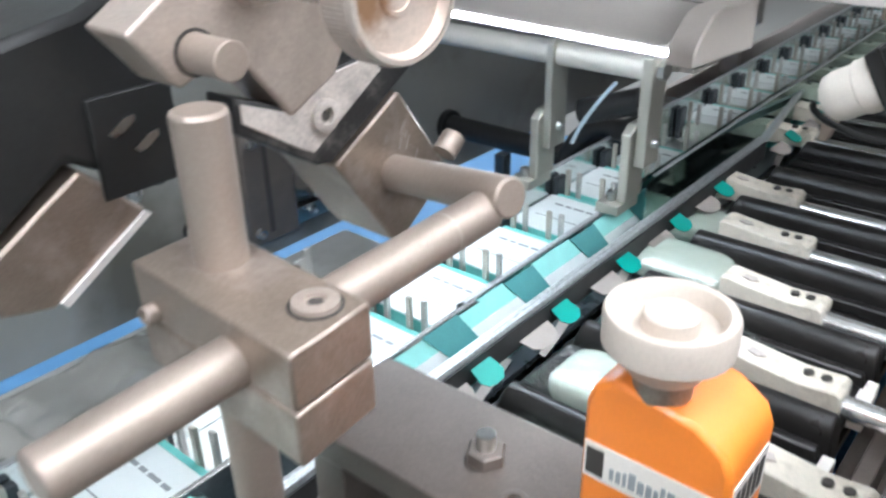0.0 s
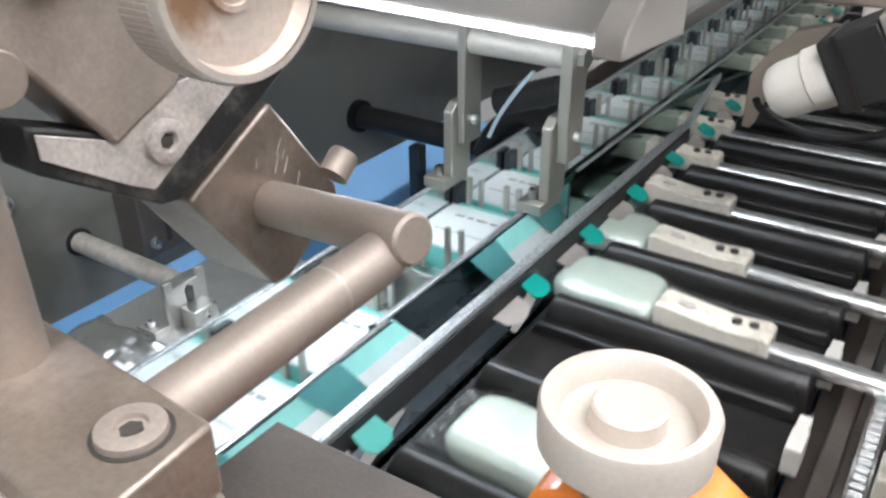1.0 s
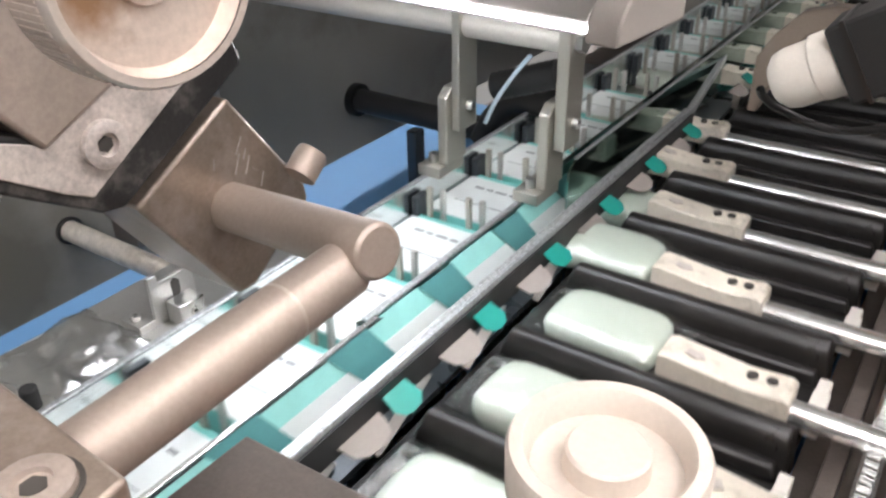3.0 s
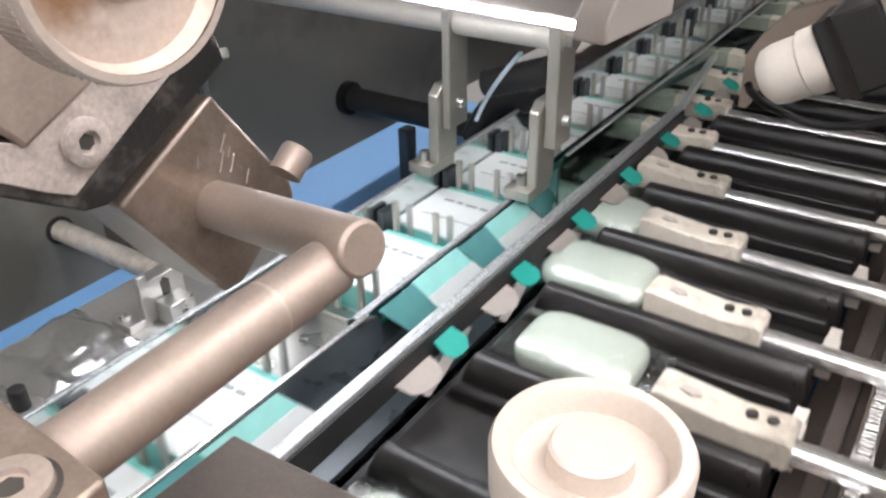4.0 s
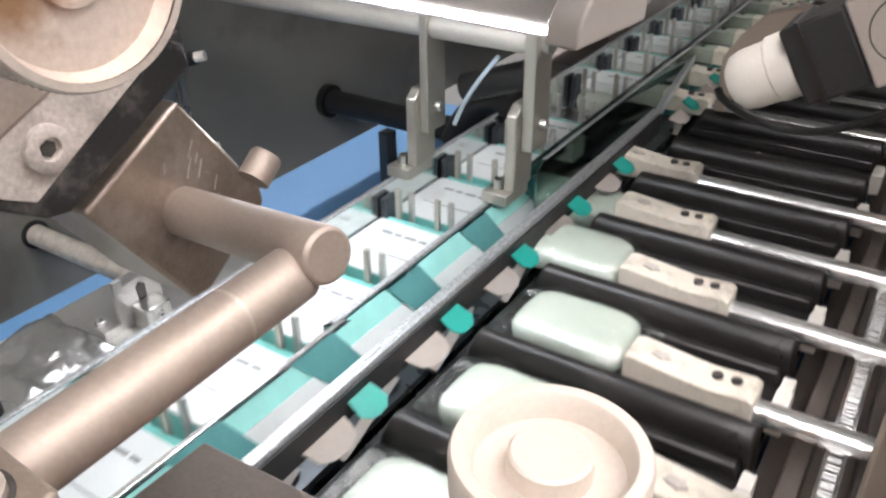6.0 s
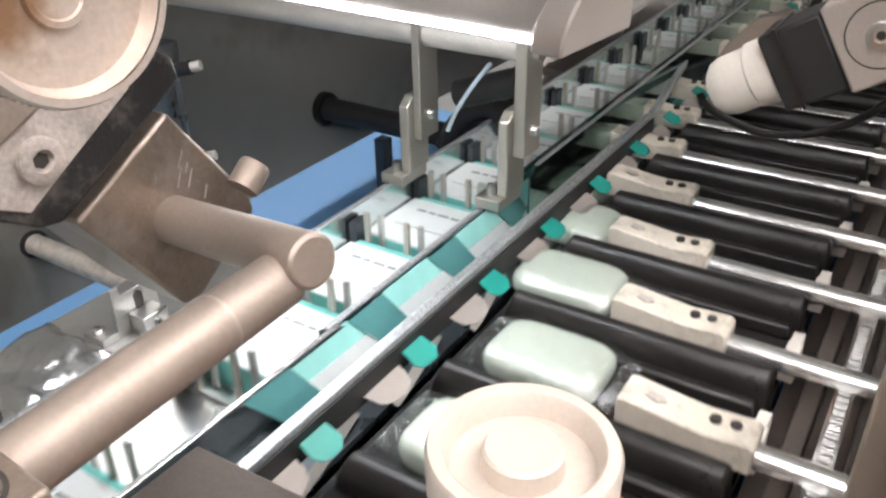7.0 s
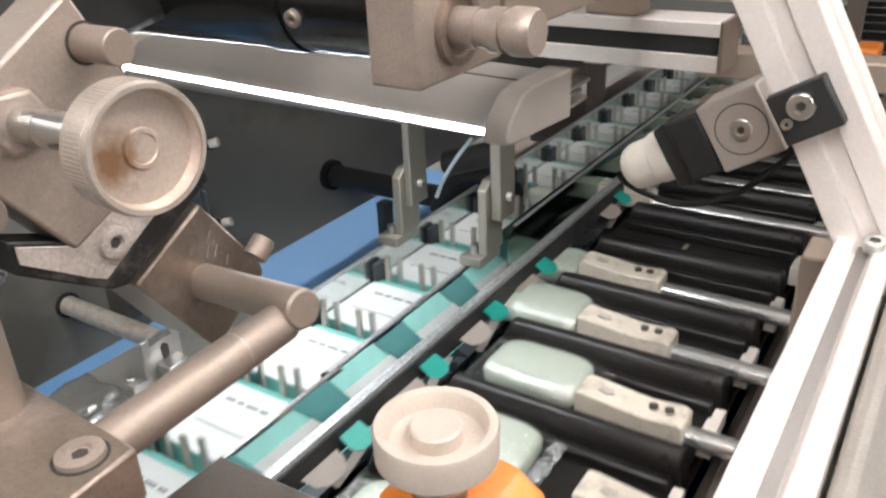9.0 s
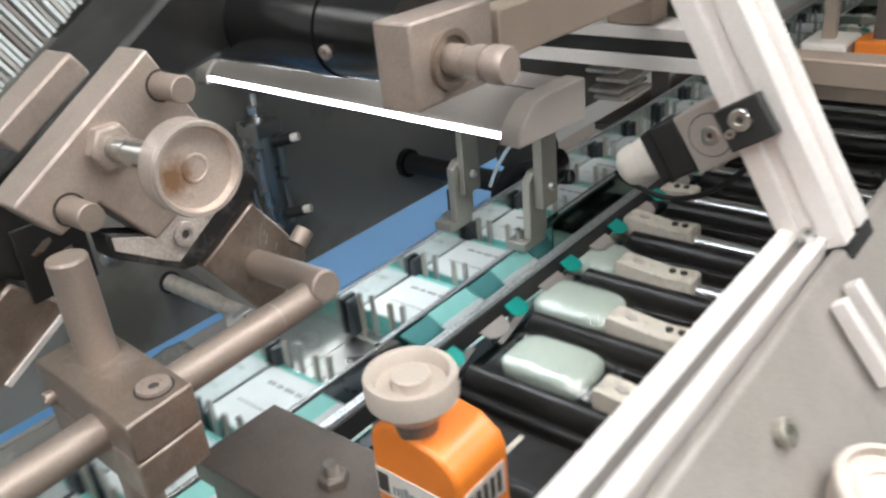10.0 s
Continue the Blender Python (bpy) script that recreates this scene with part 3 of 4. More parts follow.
def profile_20(w, d):
    """Section of a slotted profile of width w and depth d, about its centre."""
    return [(-w, -d), (-0.004, -d), (-0.004, -d + 0.003), (0.004, -d + 0.003), (0.004, -d), (w, -d), (w, -0.004), (w - 0.005, -0.004), (w - 0.005, 0.004), (w, 0.004), (w, d), (-w, d)]


part("post", B().prism("z", [(x, y + 0.02) for x, y in profile_20(0.0158, 0.02)], 0.008, 0.62, LEAN_M), ALU, guard, bevel=0.0008)
part("foot", B().box((-0.0158, 0.002, 0.0), (0.0158, 0.038, 0.0075), LEAN_M), RUBBER, guard, "black plastic foot")
rail = [(-0.010, 1.1665), (-0.0025, 1.1665), (-0.0005, 1.163), (0.0045, 1.163), (0.0065, 1.1665), (0.014, 1.1665), (0.014, 1.128), (-0.010, 1.128)]
part("rail", B().prism("y", rail, -1.2, 0.455), ALU, guard, bevel=0.0008)
# Darker strip lining the groove: its shadow put into the colour.
part("groove", B().prism("y", [(-0.0004, 1.1633), (0.0044, 1.1633), (0.0044, 1.1636), (-0.0004, 1.1636)], -1.2, 0.42), ALUDARK, guard)
socket_bolt(guard, (0.006, 0.414, 1.167), (0, -0.2, 1), 0.0045, 0.004)
part("hinge_plate", B().box((-0.006, 0.458, 1.10), (0.012, 0.47, 1.16)), TAN, guard, bevel=0.001)
t = thing("side_cover", "pale grey sheet side cover outside the guard rail", "cover panel")
part("panel", B().prism("y", [(0.016, 1.160), (0.022, 1.162), (0.125, 1.02), (0.125, 0.66), (0.118, 0.66), (0.118, 1.015), (0.016, 1.150)], -1.3, 1.2), COVERPAINT, t, "pale grey-beige sheet", bevel=0.002)
part("rib", B().prism("y", [(0.030, 1.1555), (0.036, 1.1600), (0.062, 1.1240), (0.056, 1.1190)], 0.372, 0.380).prism("y", [(0.030, 1.1555), (0.036, 1.1600), (0.062, 1.1240), (0.056, 1.1190)], 0.392, 0.400), ALU, t, bevel=0.0008)
socket_bolt(t, (0.038, 0.29, 1.1425), (0.8, 0, 0.6), 0.006, 0.004, BEIGESTEEL)
t = thing("round_knob", "beige round knob with a dished top on the side cover", "knob", at=(0.074, 0.300, 1.112))
part("body", B().lathe((0, 0, 0), (0.3, -0.1, 1), [(-0.04, 0), (-0.04, 0.010), (0, 0.010), (0, 0.020), (0.014, 0.0225), (0.016, 0.0215), (0.016, 0.019), (0.0125, 0.018), (0.0125, 0.014), (0.0135, 0.0135), (0.0135, 0.0095), (0.0125, 0.009), (0.0125, 0)], 36), KNOB, t)
t = thing("support_post", "tan painted steel post below the guard rail", "post")
part("post", B().box((-0.030, 0.470, 0.66), (0.004, 0.50, 1.13)), TAN, t, bevel=0.0015)

# ---- sensor on the guard post ----
sensor = thing("sensor", "silver and black photo sensor with white cable gland", "sensor")
SM = Matrix.Translation((-0.0655, 0.4625, 1.198)) @ Matrix.Rotation(radians(-31), 4, "Y") @ Matrix.Scale(0.92, 4)
part("housing", B().box((-0.019, -0.004, -0.020), (0.017, 0.034, 0.020), SM), SENSORGREY, sensor, "brushed silver-grey housing", bevel=0.0012)
part("connector_box", B().box((-0.048, -0.003, -0.0185), (-0.0193, 0.033, 0.0185), SM), RUBBER, sensor, "black connector box", bevel=0.0015)
part("seam", B().box((-0.0405, -0.0045, -0.0195), (-0.0385, 0.034, 0.0195), SM), BLACK, sensor)
for rr, mm in ((0.0135, INK), (0.0128, SENSORGREY)):
    part("disc", B().cyl(SM @ Vector((0, -0.004, 0)), SM @ Vector((0, -0.0043 if mm is INK else -0.0046, 0)), rr, 36), mm, sensor)
socket_bolt(sensor, SM @ Vector((0, -0.0046, 0)), SM.to_3x3() @ Vector((0, -1, 0)), 0.0055, 0.002)
part("gland_nut", B().cyl(SM @ Vector((-0.048, 0.015, 0)), SM @ Vector((-0.060, 0.015, 0)), 0.0150, 12), NYLON, sensor, "white nylon gland nut", bevel=0.001)
part("gland", B().lathe(SM @ Vector((-0.060, 0.015, 0)), SM.to_3x3() @ Vector((-1, 0, 0)), [(0, 0), (0, 0.0138), (0.011, 0.0138), (0.016, 0.0125), (0.019, 0.009), (0.019, 0)], 24), NYLON, sensor, "white nylon cable gland")
PM = Matrix.Translation((-0.030, 0.419, 1.224)) @ Matrix.Rotation(radians(-31), 4, "Y")
part("mount", B().box((-0.0125, -0.008, -0.0115), (0.0125, 0.0, 0.0115), PM), RUBBER, sensor, "black mounting plate", bevel=0.0008)
part("arm", B().box((0.0170, 0.004, -0.010), (0.026, 0.030, 0.010), SM), RUBBER, sensor, bevel=0.0008)
socket_bolt(sensor, PM @ Vector((0.0, -0.008, 0.003)), (0, -1, 0), 0.0058, 0.003)
socket_bolt(sensor, PM @ Vector((-0.0085, -0.008, -0.002)), (0, -1, 0), 0.0025, 0.002)


def cable(name, points, r, material, label):
    cu = bpy.data.curves.new(name, "CURVE")
    cu.dimensions, cu.bevel_depth, cu.bevel_resolution, cu.resolution_u = "3D", r, 3, 10
    sp = cu.splines.new("BEZIER")
    sp.bezier_points.add(len(points) - 1)
    for bp, p in zip(sp.bezier_points, points):
        bp.co = p
        bp.handle_left_type = bp.handle_right_type = "AUTO"
    cu.materials.append(material)
    ob = new(name, cu)
    return tagged(ob, label, "cable")


cable("sensor_cable", [(-0.136, 0.478, 1.156), (-0.1345, 0.480, 1.152), (-0.121, 0.485, 1.1435), (-0.099, 0.486, 1.1405), (-0.074, 0.487, 1.150), (-0.057, 0.488, 1.165), (-0.042, 0.489, 1.185), (-0.040, 0.489, 1.25)], 0.0019, RUBBER, "black sensor cable looping below the gland")
tagged(finish("ribbed_hose", B().lathe((-0.395, 0.80, 1.03), (-0.94, 0, -0.34), [(0, 0)] + [(0.004 * i, 0.0150 if i % 2 else 0.0138) for i in range(20)] + [(0.08, 0)], 20), RUBBER), "black ribbed hose behind the guide brackets", "hose")
cable("black_cable", [(-0.523, 0.860, 0.911), (-0.500, 0.860, 0.950), (-0.472, 0.860, 0.968), (-0.441, 0.860, 0.971), (-0.418, 0.860, 0.988)], 0.013, RUBBER, "thick black cable behind the guide brackets")
cable("black_cable", [(-0.548, 0.900, 0.903), (-0.509, 0.900, 0.921), (-0.479, 0.900, 0.934), (-0.450, 0.900, 0.940), (-0.429, 0.900, 0.944)], 0.010, RUBBER, "black cable sagging behind the guide brackets")
cable("black_cable", [(-0.520, 0.880, 0.922), (-0.490, 0.880, 0.918), (-0.461, 0.880, 0.928), (-0.433, 0.880, 0.956)], 0.008, SHELF, "dark grey cable looping behind the brackets")
cable("hose", [(-0.385, 0.72, 1.07), (-0.405, 0.722, 1.045), (-0.425, 0.725, 1.015), (-0.435, 0.727, 0.995)], 0.0022, mat("clear_blue_hose", (0.55, 0.66, 0.74), 0.25, 0), "pale blue air hose behind the bracket")

# ---- adjustable bracket with handwheel ----
adj = thing("adjuster", "bronze-coloured adjustment bracket with knurled handwheel", "adjuster")
FACE = [(0.219, 1.292), (0.140, 1.243), (0.156, 1.223), (0.177, 1.231), (0.199, 1.2025), (0.222, 1.2135), (0.2416, 1.247)]
part("plate", B().prism("x", FACE, -0.262, -0.238), BRONZE, adj, "bronze-coloured angled plate", bevel=0.0015)
part("slide", B().prism("x", [(0.160, 1.262), (0.206, 1.290), (0.214, 1.278), (0.168, 1.250)], -0.31, -0.285), BRONZE, adj, bevel=0.0015)
for py, pz in ((0.2215, 1.274), (0.1630, 1.2335)):
    part("pin", B().cyl((-0.275, py, pz), (-0.219, py, pz), 0.0065, 24), RODSTEEL, adj, bevel=0.0006)
    part("pin_hole", B().lathe((-0.2380, py, pz), (1, 0, 0), [(0, 0.0068), (0.0004, 0.0068), (0.0004, 0.0078), (0, 0.0078)], 24), INK, adj)
hex_nut(adj, (-0.238, 0.1880, 1.2550), (1, 0, 0), 0.0115, 0.007, BRONZE)
part("screw", B().cyl((-0.24, 0.1880, 1.2550), (-0.180, 0.1930, 1.2530), 0.0064, 24), STEEL, adj, "bright steel screw")
wheel = part("handwheel", B().lathe((-0.1865, 0.1930, 1.2530), (1, -0.10, 0.03), [(-0.006, 0), (-0.006, 0.011), (0, 0.0190), (0.0, 0.0203), (0.0125, 0.0203), (0.014, 0.0196), (0.014, 0.0181)], 48), WHEELMETAL, adj, "knurled steel handwheel rim")
part("dish", B().lathe((-0.1865, 0.1930, 1.2530), (1, -0.10, 0.03), [(0.0135, 0.0181), (0.0095, 0.0169), (0.0095, 0.0065), (0.0105, 0.006), (0.0105, 0.0048), (0.0098, 0.0045), (0.0098, 0)], 48), RUST, wheel, "rust-stained dished face")
kn = B()
wm = Matrix.Translation((-0.1865, 0.1930, 1.2530)) @ Vector((1, -0.10, 0.03)).to_track_quat("Z", "Y").to_matrix().to_4x4()
for i in range(90):
    a = 2 * math.pi * i / 90
    kn.box((0.0200, -0.0004, 0.0008), (0.02055, 0.0004, 0.0116), wm @ Matrix.Rotation(a, 4, "Z"))
part("knurling", kn, WHEELMETAL, wheel, smooth=False)["kind"] = "stuff"
CLAMP = [(0.176, 1.2150), (0.199, 1.2060), (0.222, 1.2150), (0.2580, 1.2180), (0.2650, 1.2140), (0.2665, 1.2065), (0.2180, 1.1785), (0.2110, 1.1795), (0.176, 1.2020)]
part("clamp_plate", B().prism("x", CLAMP, -0.256, -0.2402), CHIPPED, adj, "chipped black clamp plate", bevel=0.001)
part("clamp_face", B().prism("x", [(0.178, 1.2125), (0.199, 1.2040), (0.222, 1.2140), (0.2420, 1.2160), (0.2475, 1.2095), (0.2200, 1.1925), (0.2090, 1.1855), (0.2015, 1.1895), (0.178, 1.2055)], -0.2402, -0.2392), DIRTYPLATE, adj, "dusty worn clamp face", bevel=0.0004)
socket_bolt(adj, (-0.2392, 0.2150, 1.1990), (1, 0, 0), 0.0066, 0.0024, DIRTYPLATE, "dusty socket bolt")
part("lower_block", B().prism("x", [(0.224, 1.174), (0.263, 1.196), (0.2925, 1.155), (0.2935, 1.148), (0.264, 1.127), (0.256, 1.127)], -0.285, -0.245), BROWNSTEEL, adj, "brown steel block with scratches", bevel=0.0015)
socket_bolt(adj, (-0.234, 0.2800, 1.1660), (0, 0.78, 0.62), 0.0056, 0.009, RODSTEEL)
random.seed(12)
for i in range(9):
    sy, sz = 0.262 + random.uniform(-0.010, 0.010), 1.166 + random.uniform(-0.014, 0.014)
    ln, an = random.uniform(0.003, 0.009), radians(random.choice((55, 62, 70, -40)))
    dy, dz = ln * math.cos(an), ln * math.sin(an)
    part("scratch", B().prism("x", [(sy, sz), (sy + 0.0005, sz - 0.0003), (sy + dy, sz + dz), (sy + dy - 0.0004, sz + dz + 0.0003)], -0.245, -0.24488), DIRTYPLATE, adj, "pale scratch")
part("cross_rod", B().cyl((-0.247, 0.2580, 1.1600), (-0.1735, 0.2465, 1.1712), 0.0082, 28), RODSTEEL, adj, "short steel cross rod", bevel=0.0012)
rod = thing("support_rod", "long satin steel support rod through the clamp block", "rod")
part("rod", B().cyl((-0.184, 0.0650, 1.1580), (-0.183, 0.2440, 1.1650), 0.0083, 32), RODSTEEL, rod, bevel=0.0012)

part("ring_mark", B().lathe((-0.18315, 0.2180, 1.16398), (0.001, 0.179, 0.007), [(0, 0.00832), (0.0006, 0.00838), (0.0012, 0.00832)], 32), BRONZE, rod, "bright ring mark round the rod")

clamp = thing("clamp_block", "split steel clamp block with socket bolt on the post", "clamp block")
BL = [(-0.236, 0.126), (-0.155, 0.1225), (-0.158, 0.1555), (-0.238, 0.160)]
part("upper_jaw", B().prism("z", BL, 1.1565, 1.175), BROWNSTEEL, clamp, bevel=0.0012)
part("lower_jaw", B().prism("z", BL, 1.137, 1.1555), BROWNSTEEL, clamp, bevel=0.0012)
socket_bolt(clamp, (-0.1690, 0.1445, 1.1750), (0, 0, 1), 0.0072, 0.0022, BRONZE)
# Inked ring painted for the shaded gap of the countersunk bolt.
part("counterbore", B().lathe((-0.1690, 0.1445, 1.1750), (0, 0, 1), [(0, 0.0074), (0.0003, 0.0074), (0.0003, 0.0084), (0, 0.0084)], 32), INK, clamp, "dark ring painted for the shaded gap round the bolt")
socket_bolt(clamp, (-0.226, 0.1255, 1.160), (0, -1, 0), 0.0035, 0.004, RODSTEEL)
post = thing("clamp_post", "upright satin steel post through the clamp block", "post")
part("post", B().cyl((-0.2135, 0.145, 0.66), (-0.2135, 0.145, 1.2245), 0.0088, 32), RODSTEEL, post, bevel=0.0015)

# black arm and guard box behind the bracket
t = thing("drive_arm", "matt black drive housing tilted behind the bracket", "housing")
part("housing", B().prism("x", [(-0.10, 1.21), (0.06, 1.175), (0.114, 1.152), (0.153, 1.178), (0.194, 1.153), (0.205, 1.175), (0.205, 1.215), (0.29, 1.252), (0.42, 1.275), (0.42, 1.378), (0.28, 1.294), (0.212, 1.253), (0.17, 1.235), (0.02, 1.207), (-0.10, 1.24)], -0.40, -0.325), BLACKPAINT, t, bevel=0.004)
part("slot_plate", B().box((-0.3245, 0.164, 1.158), (-0.322, 0.203, 1.202)), BLACKPAINT, t, bevel=0.0008)
# Bright steel shapes painted in for the white glints at the slots.
for sy, sz in ((0.171, 1.186), (0.181, 1.177)):
    part("slot", B().prism("x", [(sy, sz), (sy + 0.002, sz - 0.002), (sy + 0.006, sz - 0.001), (sy + 0.012, sz + 0.003), (sy + 0.012, sz + 0.0055), (sy + 0.008, sz + 0.005)], -0.322, -0.3215), STEEL, t, "bright steel shape for the glint at the slot")
t = thing("sensor_box", "brown metal sensor box under the black housing", "sensor box")
part("body", B().prism("x", [(0.110, 1.146), (0.157, 1.174), (0.183, 1.147), (0.134, 1.118), (0.112, 1.124)], -0.40, -0.3255), BROWNSTEEL, t, bevel=0.002)
part("lid_edge", B().prism("x", [(0.136, 1.121), (0.181, 1.1475), (0.1835, 1.1455), (0.138, 1.118)], -0.40, -0.3235), ALU, t)

# magazine of flat carton blanks above the black housing
t = thing("blank_magazine", "stack of flat white and grey carton blanks standing on edge", "carton stack")
SLOPE = Matrix.Translation((-0.405, 0.212, 1.253)) @ Matrix.Rotation(math.atan(0.603), 4, "X")
random.seed(9)
for i in range(60):
    o = -0.09 + 0.0042 * i
    part("blank", B().box((-0.09, o, 0.0), (random.uniform(-0.002, 0.002), o + 0.0024, random.uniform(0.104, 0.108)), SLOPE), random.choice((CARTONWHITE, CARTONWHITE, CURTAIN, GREYCARD)), t, smooth=False)

# pneumatic cylinder behind the handwheel
t = thing("air_cylinder", "steel air cylinder with black push fittings before the machine wall", "air cylinder", at=(-0.822, 0.700, 0.95))
part("barrel", B().cyl((0, 0, -0.075), (0, 0, 0.062), 0.019, 32), STEEL, t)
part("head", B().box((-0.023, -0.023, 0.062), (0.023, 0.023, 0.085)), STEEL, t, bevel=0.002)
part("foot", B().box((-0.023, -0.023, -0.098), (0.023, 0.023, -0.075)), STEEL, t, bevel=0.002)
part("rod", B().cyl((0, 0, 0.085), (0, 0, 0.125), 0.007), CHROME, t)
part("rod_nut", B().cyl((0, 0, 0.095), (0, 0, 0.105), 0.013, 6), STEEL, t)
for sx, sy in ((-0.017, -0.017), (0.017, -0.017), (0.017, 0.017)):
    part("tie_rod", B().cyl((sx, sy, -0.075), (sx, sy, 0.062), 0.0035, 12), STEEL, t)
for fz in (0.050, -0.062):
    part("fitting", B().cyl((0.016, 0.008, fz), (0.040, 0.022, fz + 0.006), 0.0085, 16), RUBBER, t, "black push-in fitting")
    part("fitting_tip", B().cyl((0.040, 0.022, fz + 0.006), (0.050, 0.028, fz + 0.0085), 0.006, 16), NYLON, t, "white fitting tip")
part("wall_mount", B().box((-0.078, -0.015, -0.02), (-0.0235, 0.015, 0.02)), DULLSTEEL, t, bevel=0.002)

# ---- front plate with position indicator ----
t = thing("mounting_plate", "dark flat steel mounting plate with bolts", "plate")
part("plate", B().prism("z", [(-0.249, 0.190), (-0.03, 0.196), (-0.03, 0.257), (-0.248, 0.250)], 1.050, 1.065), DARKSTEEL, t, bevel=0.001)
hex_nut(t, (-0.166, 0.222, 1.065), (0, 0, 1), 0.0085, 0.006, DARKSTEEL)
part("stud", B().cyl((-0.166, 0.222, 1.071), (-0.166, 0.222, 1.078), 0.004, 16), STEEL, t)
socket_bolt(t, (-0.142, 0.208, 1.065), (0, 0, 1), 0.006, 0.003, DARKSTEEL)
part("leg", B().box((-0.246, 0.196, 0.66), (-0.226, 0.24, 1.0499)), DARKSTEEL, t, bevel=0.001)

ind = thing("position_indicator", "orange position indicator with a grey handwheel knob on the plate", "position indicator")
part("housing", B().prism("y", [(-0.1155, 1.0655), (-0.0652, 1.0655), (-0.0652, 1.122), (-0.0680, 1.129), (-0.078, 1.136), (-0.105, 1.1400), (-0.1130, 1.1355), (-0.1155, 1.128)], 0.2085, 0.2445), ORANGE, ind, "glossy orange plastic housing", bevel=0.002)
part("bush", B().lathe((-0.0940, 0.218, 1.1365), (0, 0, 1), [(0, 0), (0, 0.0094), (0.004, 0.0094), (0.006, 0.0088), (0.010, 0.0088), (0.010, 0)], 32), BROWNSTEEL, ind, "dark metal bush")
knob = part("knob", B().lathe((-0.0940, 0.218, 1.1455), (0, 0, 1), [(0, 0), (0, 0.012), (0.005, 0.0150), (0.0085, 0.0185), (0.0095, 0.0203), (0.0195, 0.0205), (0.0210, 0.0198), (0.0210, 0.0172), (0.0204, 0.0166), (0.0150, 0.0154), (0.0150, 0.0090), (0.0198, 0.0086), (0.0204, 0.0079), (0.0204, 0)], 64), KNOB, ind, "grey-beige dished knob")
part("label_plate", B().box((-0.1140, 0.2079, 1.098), (-0.0675, 0.2084, 1.113)), LABEL, ind, "white printed label strip")
part("logo", B().box((-0.1130, 0.2075, 1.100), (-0.1065, 0.2078, 1.111)), INK, ind, "dark square mark")
random.seed(4)
lx = -0.1040
while lx < -0.069:
    w = random.uniform(0.0012, 0.0026)
    part("print_bar", B().box((lx, 0.2075, 1.101), (lx + w, 0.2078, 1.1055 + random.uniform(0, 0.003))), GREYINK, ind)
    lx += w + 0.0008
part("window", B().box((-0.0653, 0.2125, 1.098), (-0.0647, 0.2405, 1.116)), LABEL, ind, "white counter window")
for i, wy in enumerate((0.2145, 0.2195, 0.2245, 0.2295, 0.2345)):
    part("digit_bar", B().box((-0.0647, wy, 1.101), (-0.0644, wy + 0.003, 1.113)), INK, ind)

# ---- bucket conveyor's frame ----
structure("conveyor_bed", B().box((-0.278, -2.9, 0.895), (-0.088, 4.8, 0.905)).box((-0.20, -2.9, 0.66), (-0.16, 4.8, 0.895)), BLACK, "dark steel bed under the bucket conveyor", "conveyor bed")
structure("conveyor_side", B().box((-0.070, -2.9, 0.66), (-0.058, 4.8, 0.918)).box((-0.032, -2.9, 0.66), (-0.006, 4.8, 0.926)), DARKSTEEL, "dark steel conveyor side frame", "conveyor frame", 0.001)
structure("conveyor_pan", B().box((-0.0875, -2.9, 0.86), (-0.0705, 4.8, 0.872)).box((-0.0575, -2.9, 0.86), (-0.0325, 4.8, 0.89)).box((-0.0055, -2.9, 0.86), (0.118, 4.8, 0.89)), DARKSTEEL, "dark greasy steel drip pan", "pan")
structure("conveyor_lip", B().box((-0.300, -2.9, 0.900), (-0.2795, 4.8, 0.912)), RUBBER, "black lip along the bucket conveyor", "conveyor frame")
chain = B()
for i in range(240):
    y = -0.2 + i * 0.0085
    chain.cyl((-0.049, y, 0.905), (-0.041, y, 0.905), 0.0028, 8)
    chain.box((-0.0515, y - 0.003, 0.9025), (-0.0495, y + 0.0045, 0.9075))
    chain.box((-0.0405, y - 0.003, 0.9025), (-0.0385, y + 0.0045, 0.9075))
tagged(finish("roller_chain", chain, BARSTEEL), "bright steel roller chain beside the conveyor", "chain", kind="stuff")

# ---- moving things ----
PITCH, FIRST, COUNT = 0.1016, -30, 46
EMPTY = {5, -2, -11, -20, -27}
STEPS = [(0.0, 0.0), (1.0, 2.685), (2.5, 6.774), (4.5, 12.06), (5.5, 14.764), (7.5, 20.04), (8.0, 21.384), (9.0, 24.089), (10.0, 26.754)]


def travel(t):
    """How many pitches the chain has gone at t seconds."""
    return float(np.interp(t, [a for a, _ in STEPS], [b for _, b in STEPS]))


def flap_y(k, t):
    return 0.391 + PITCH * (k + travel(t))


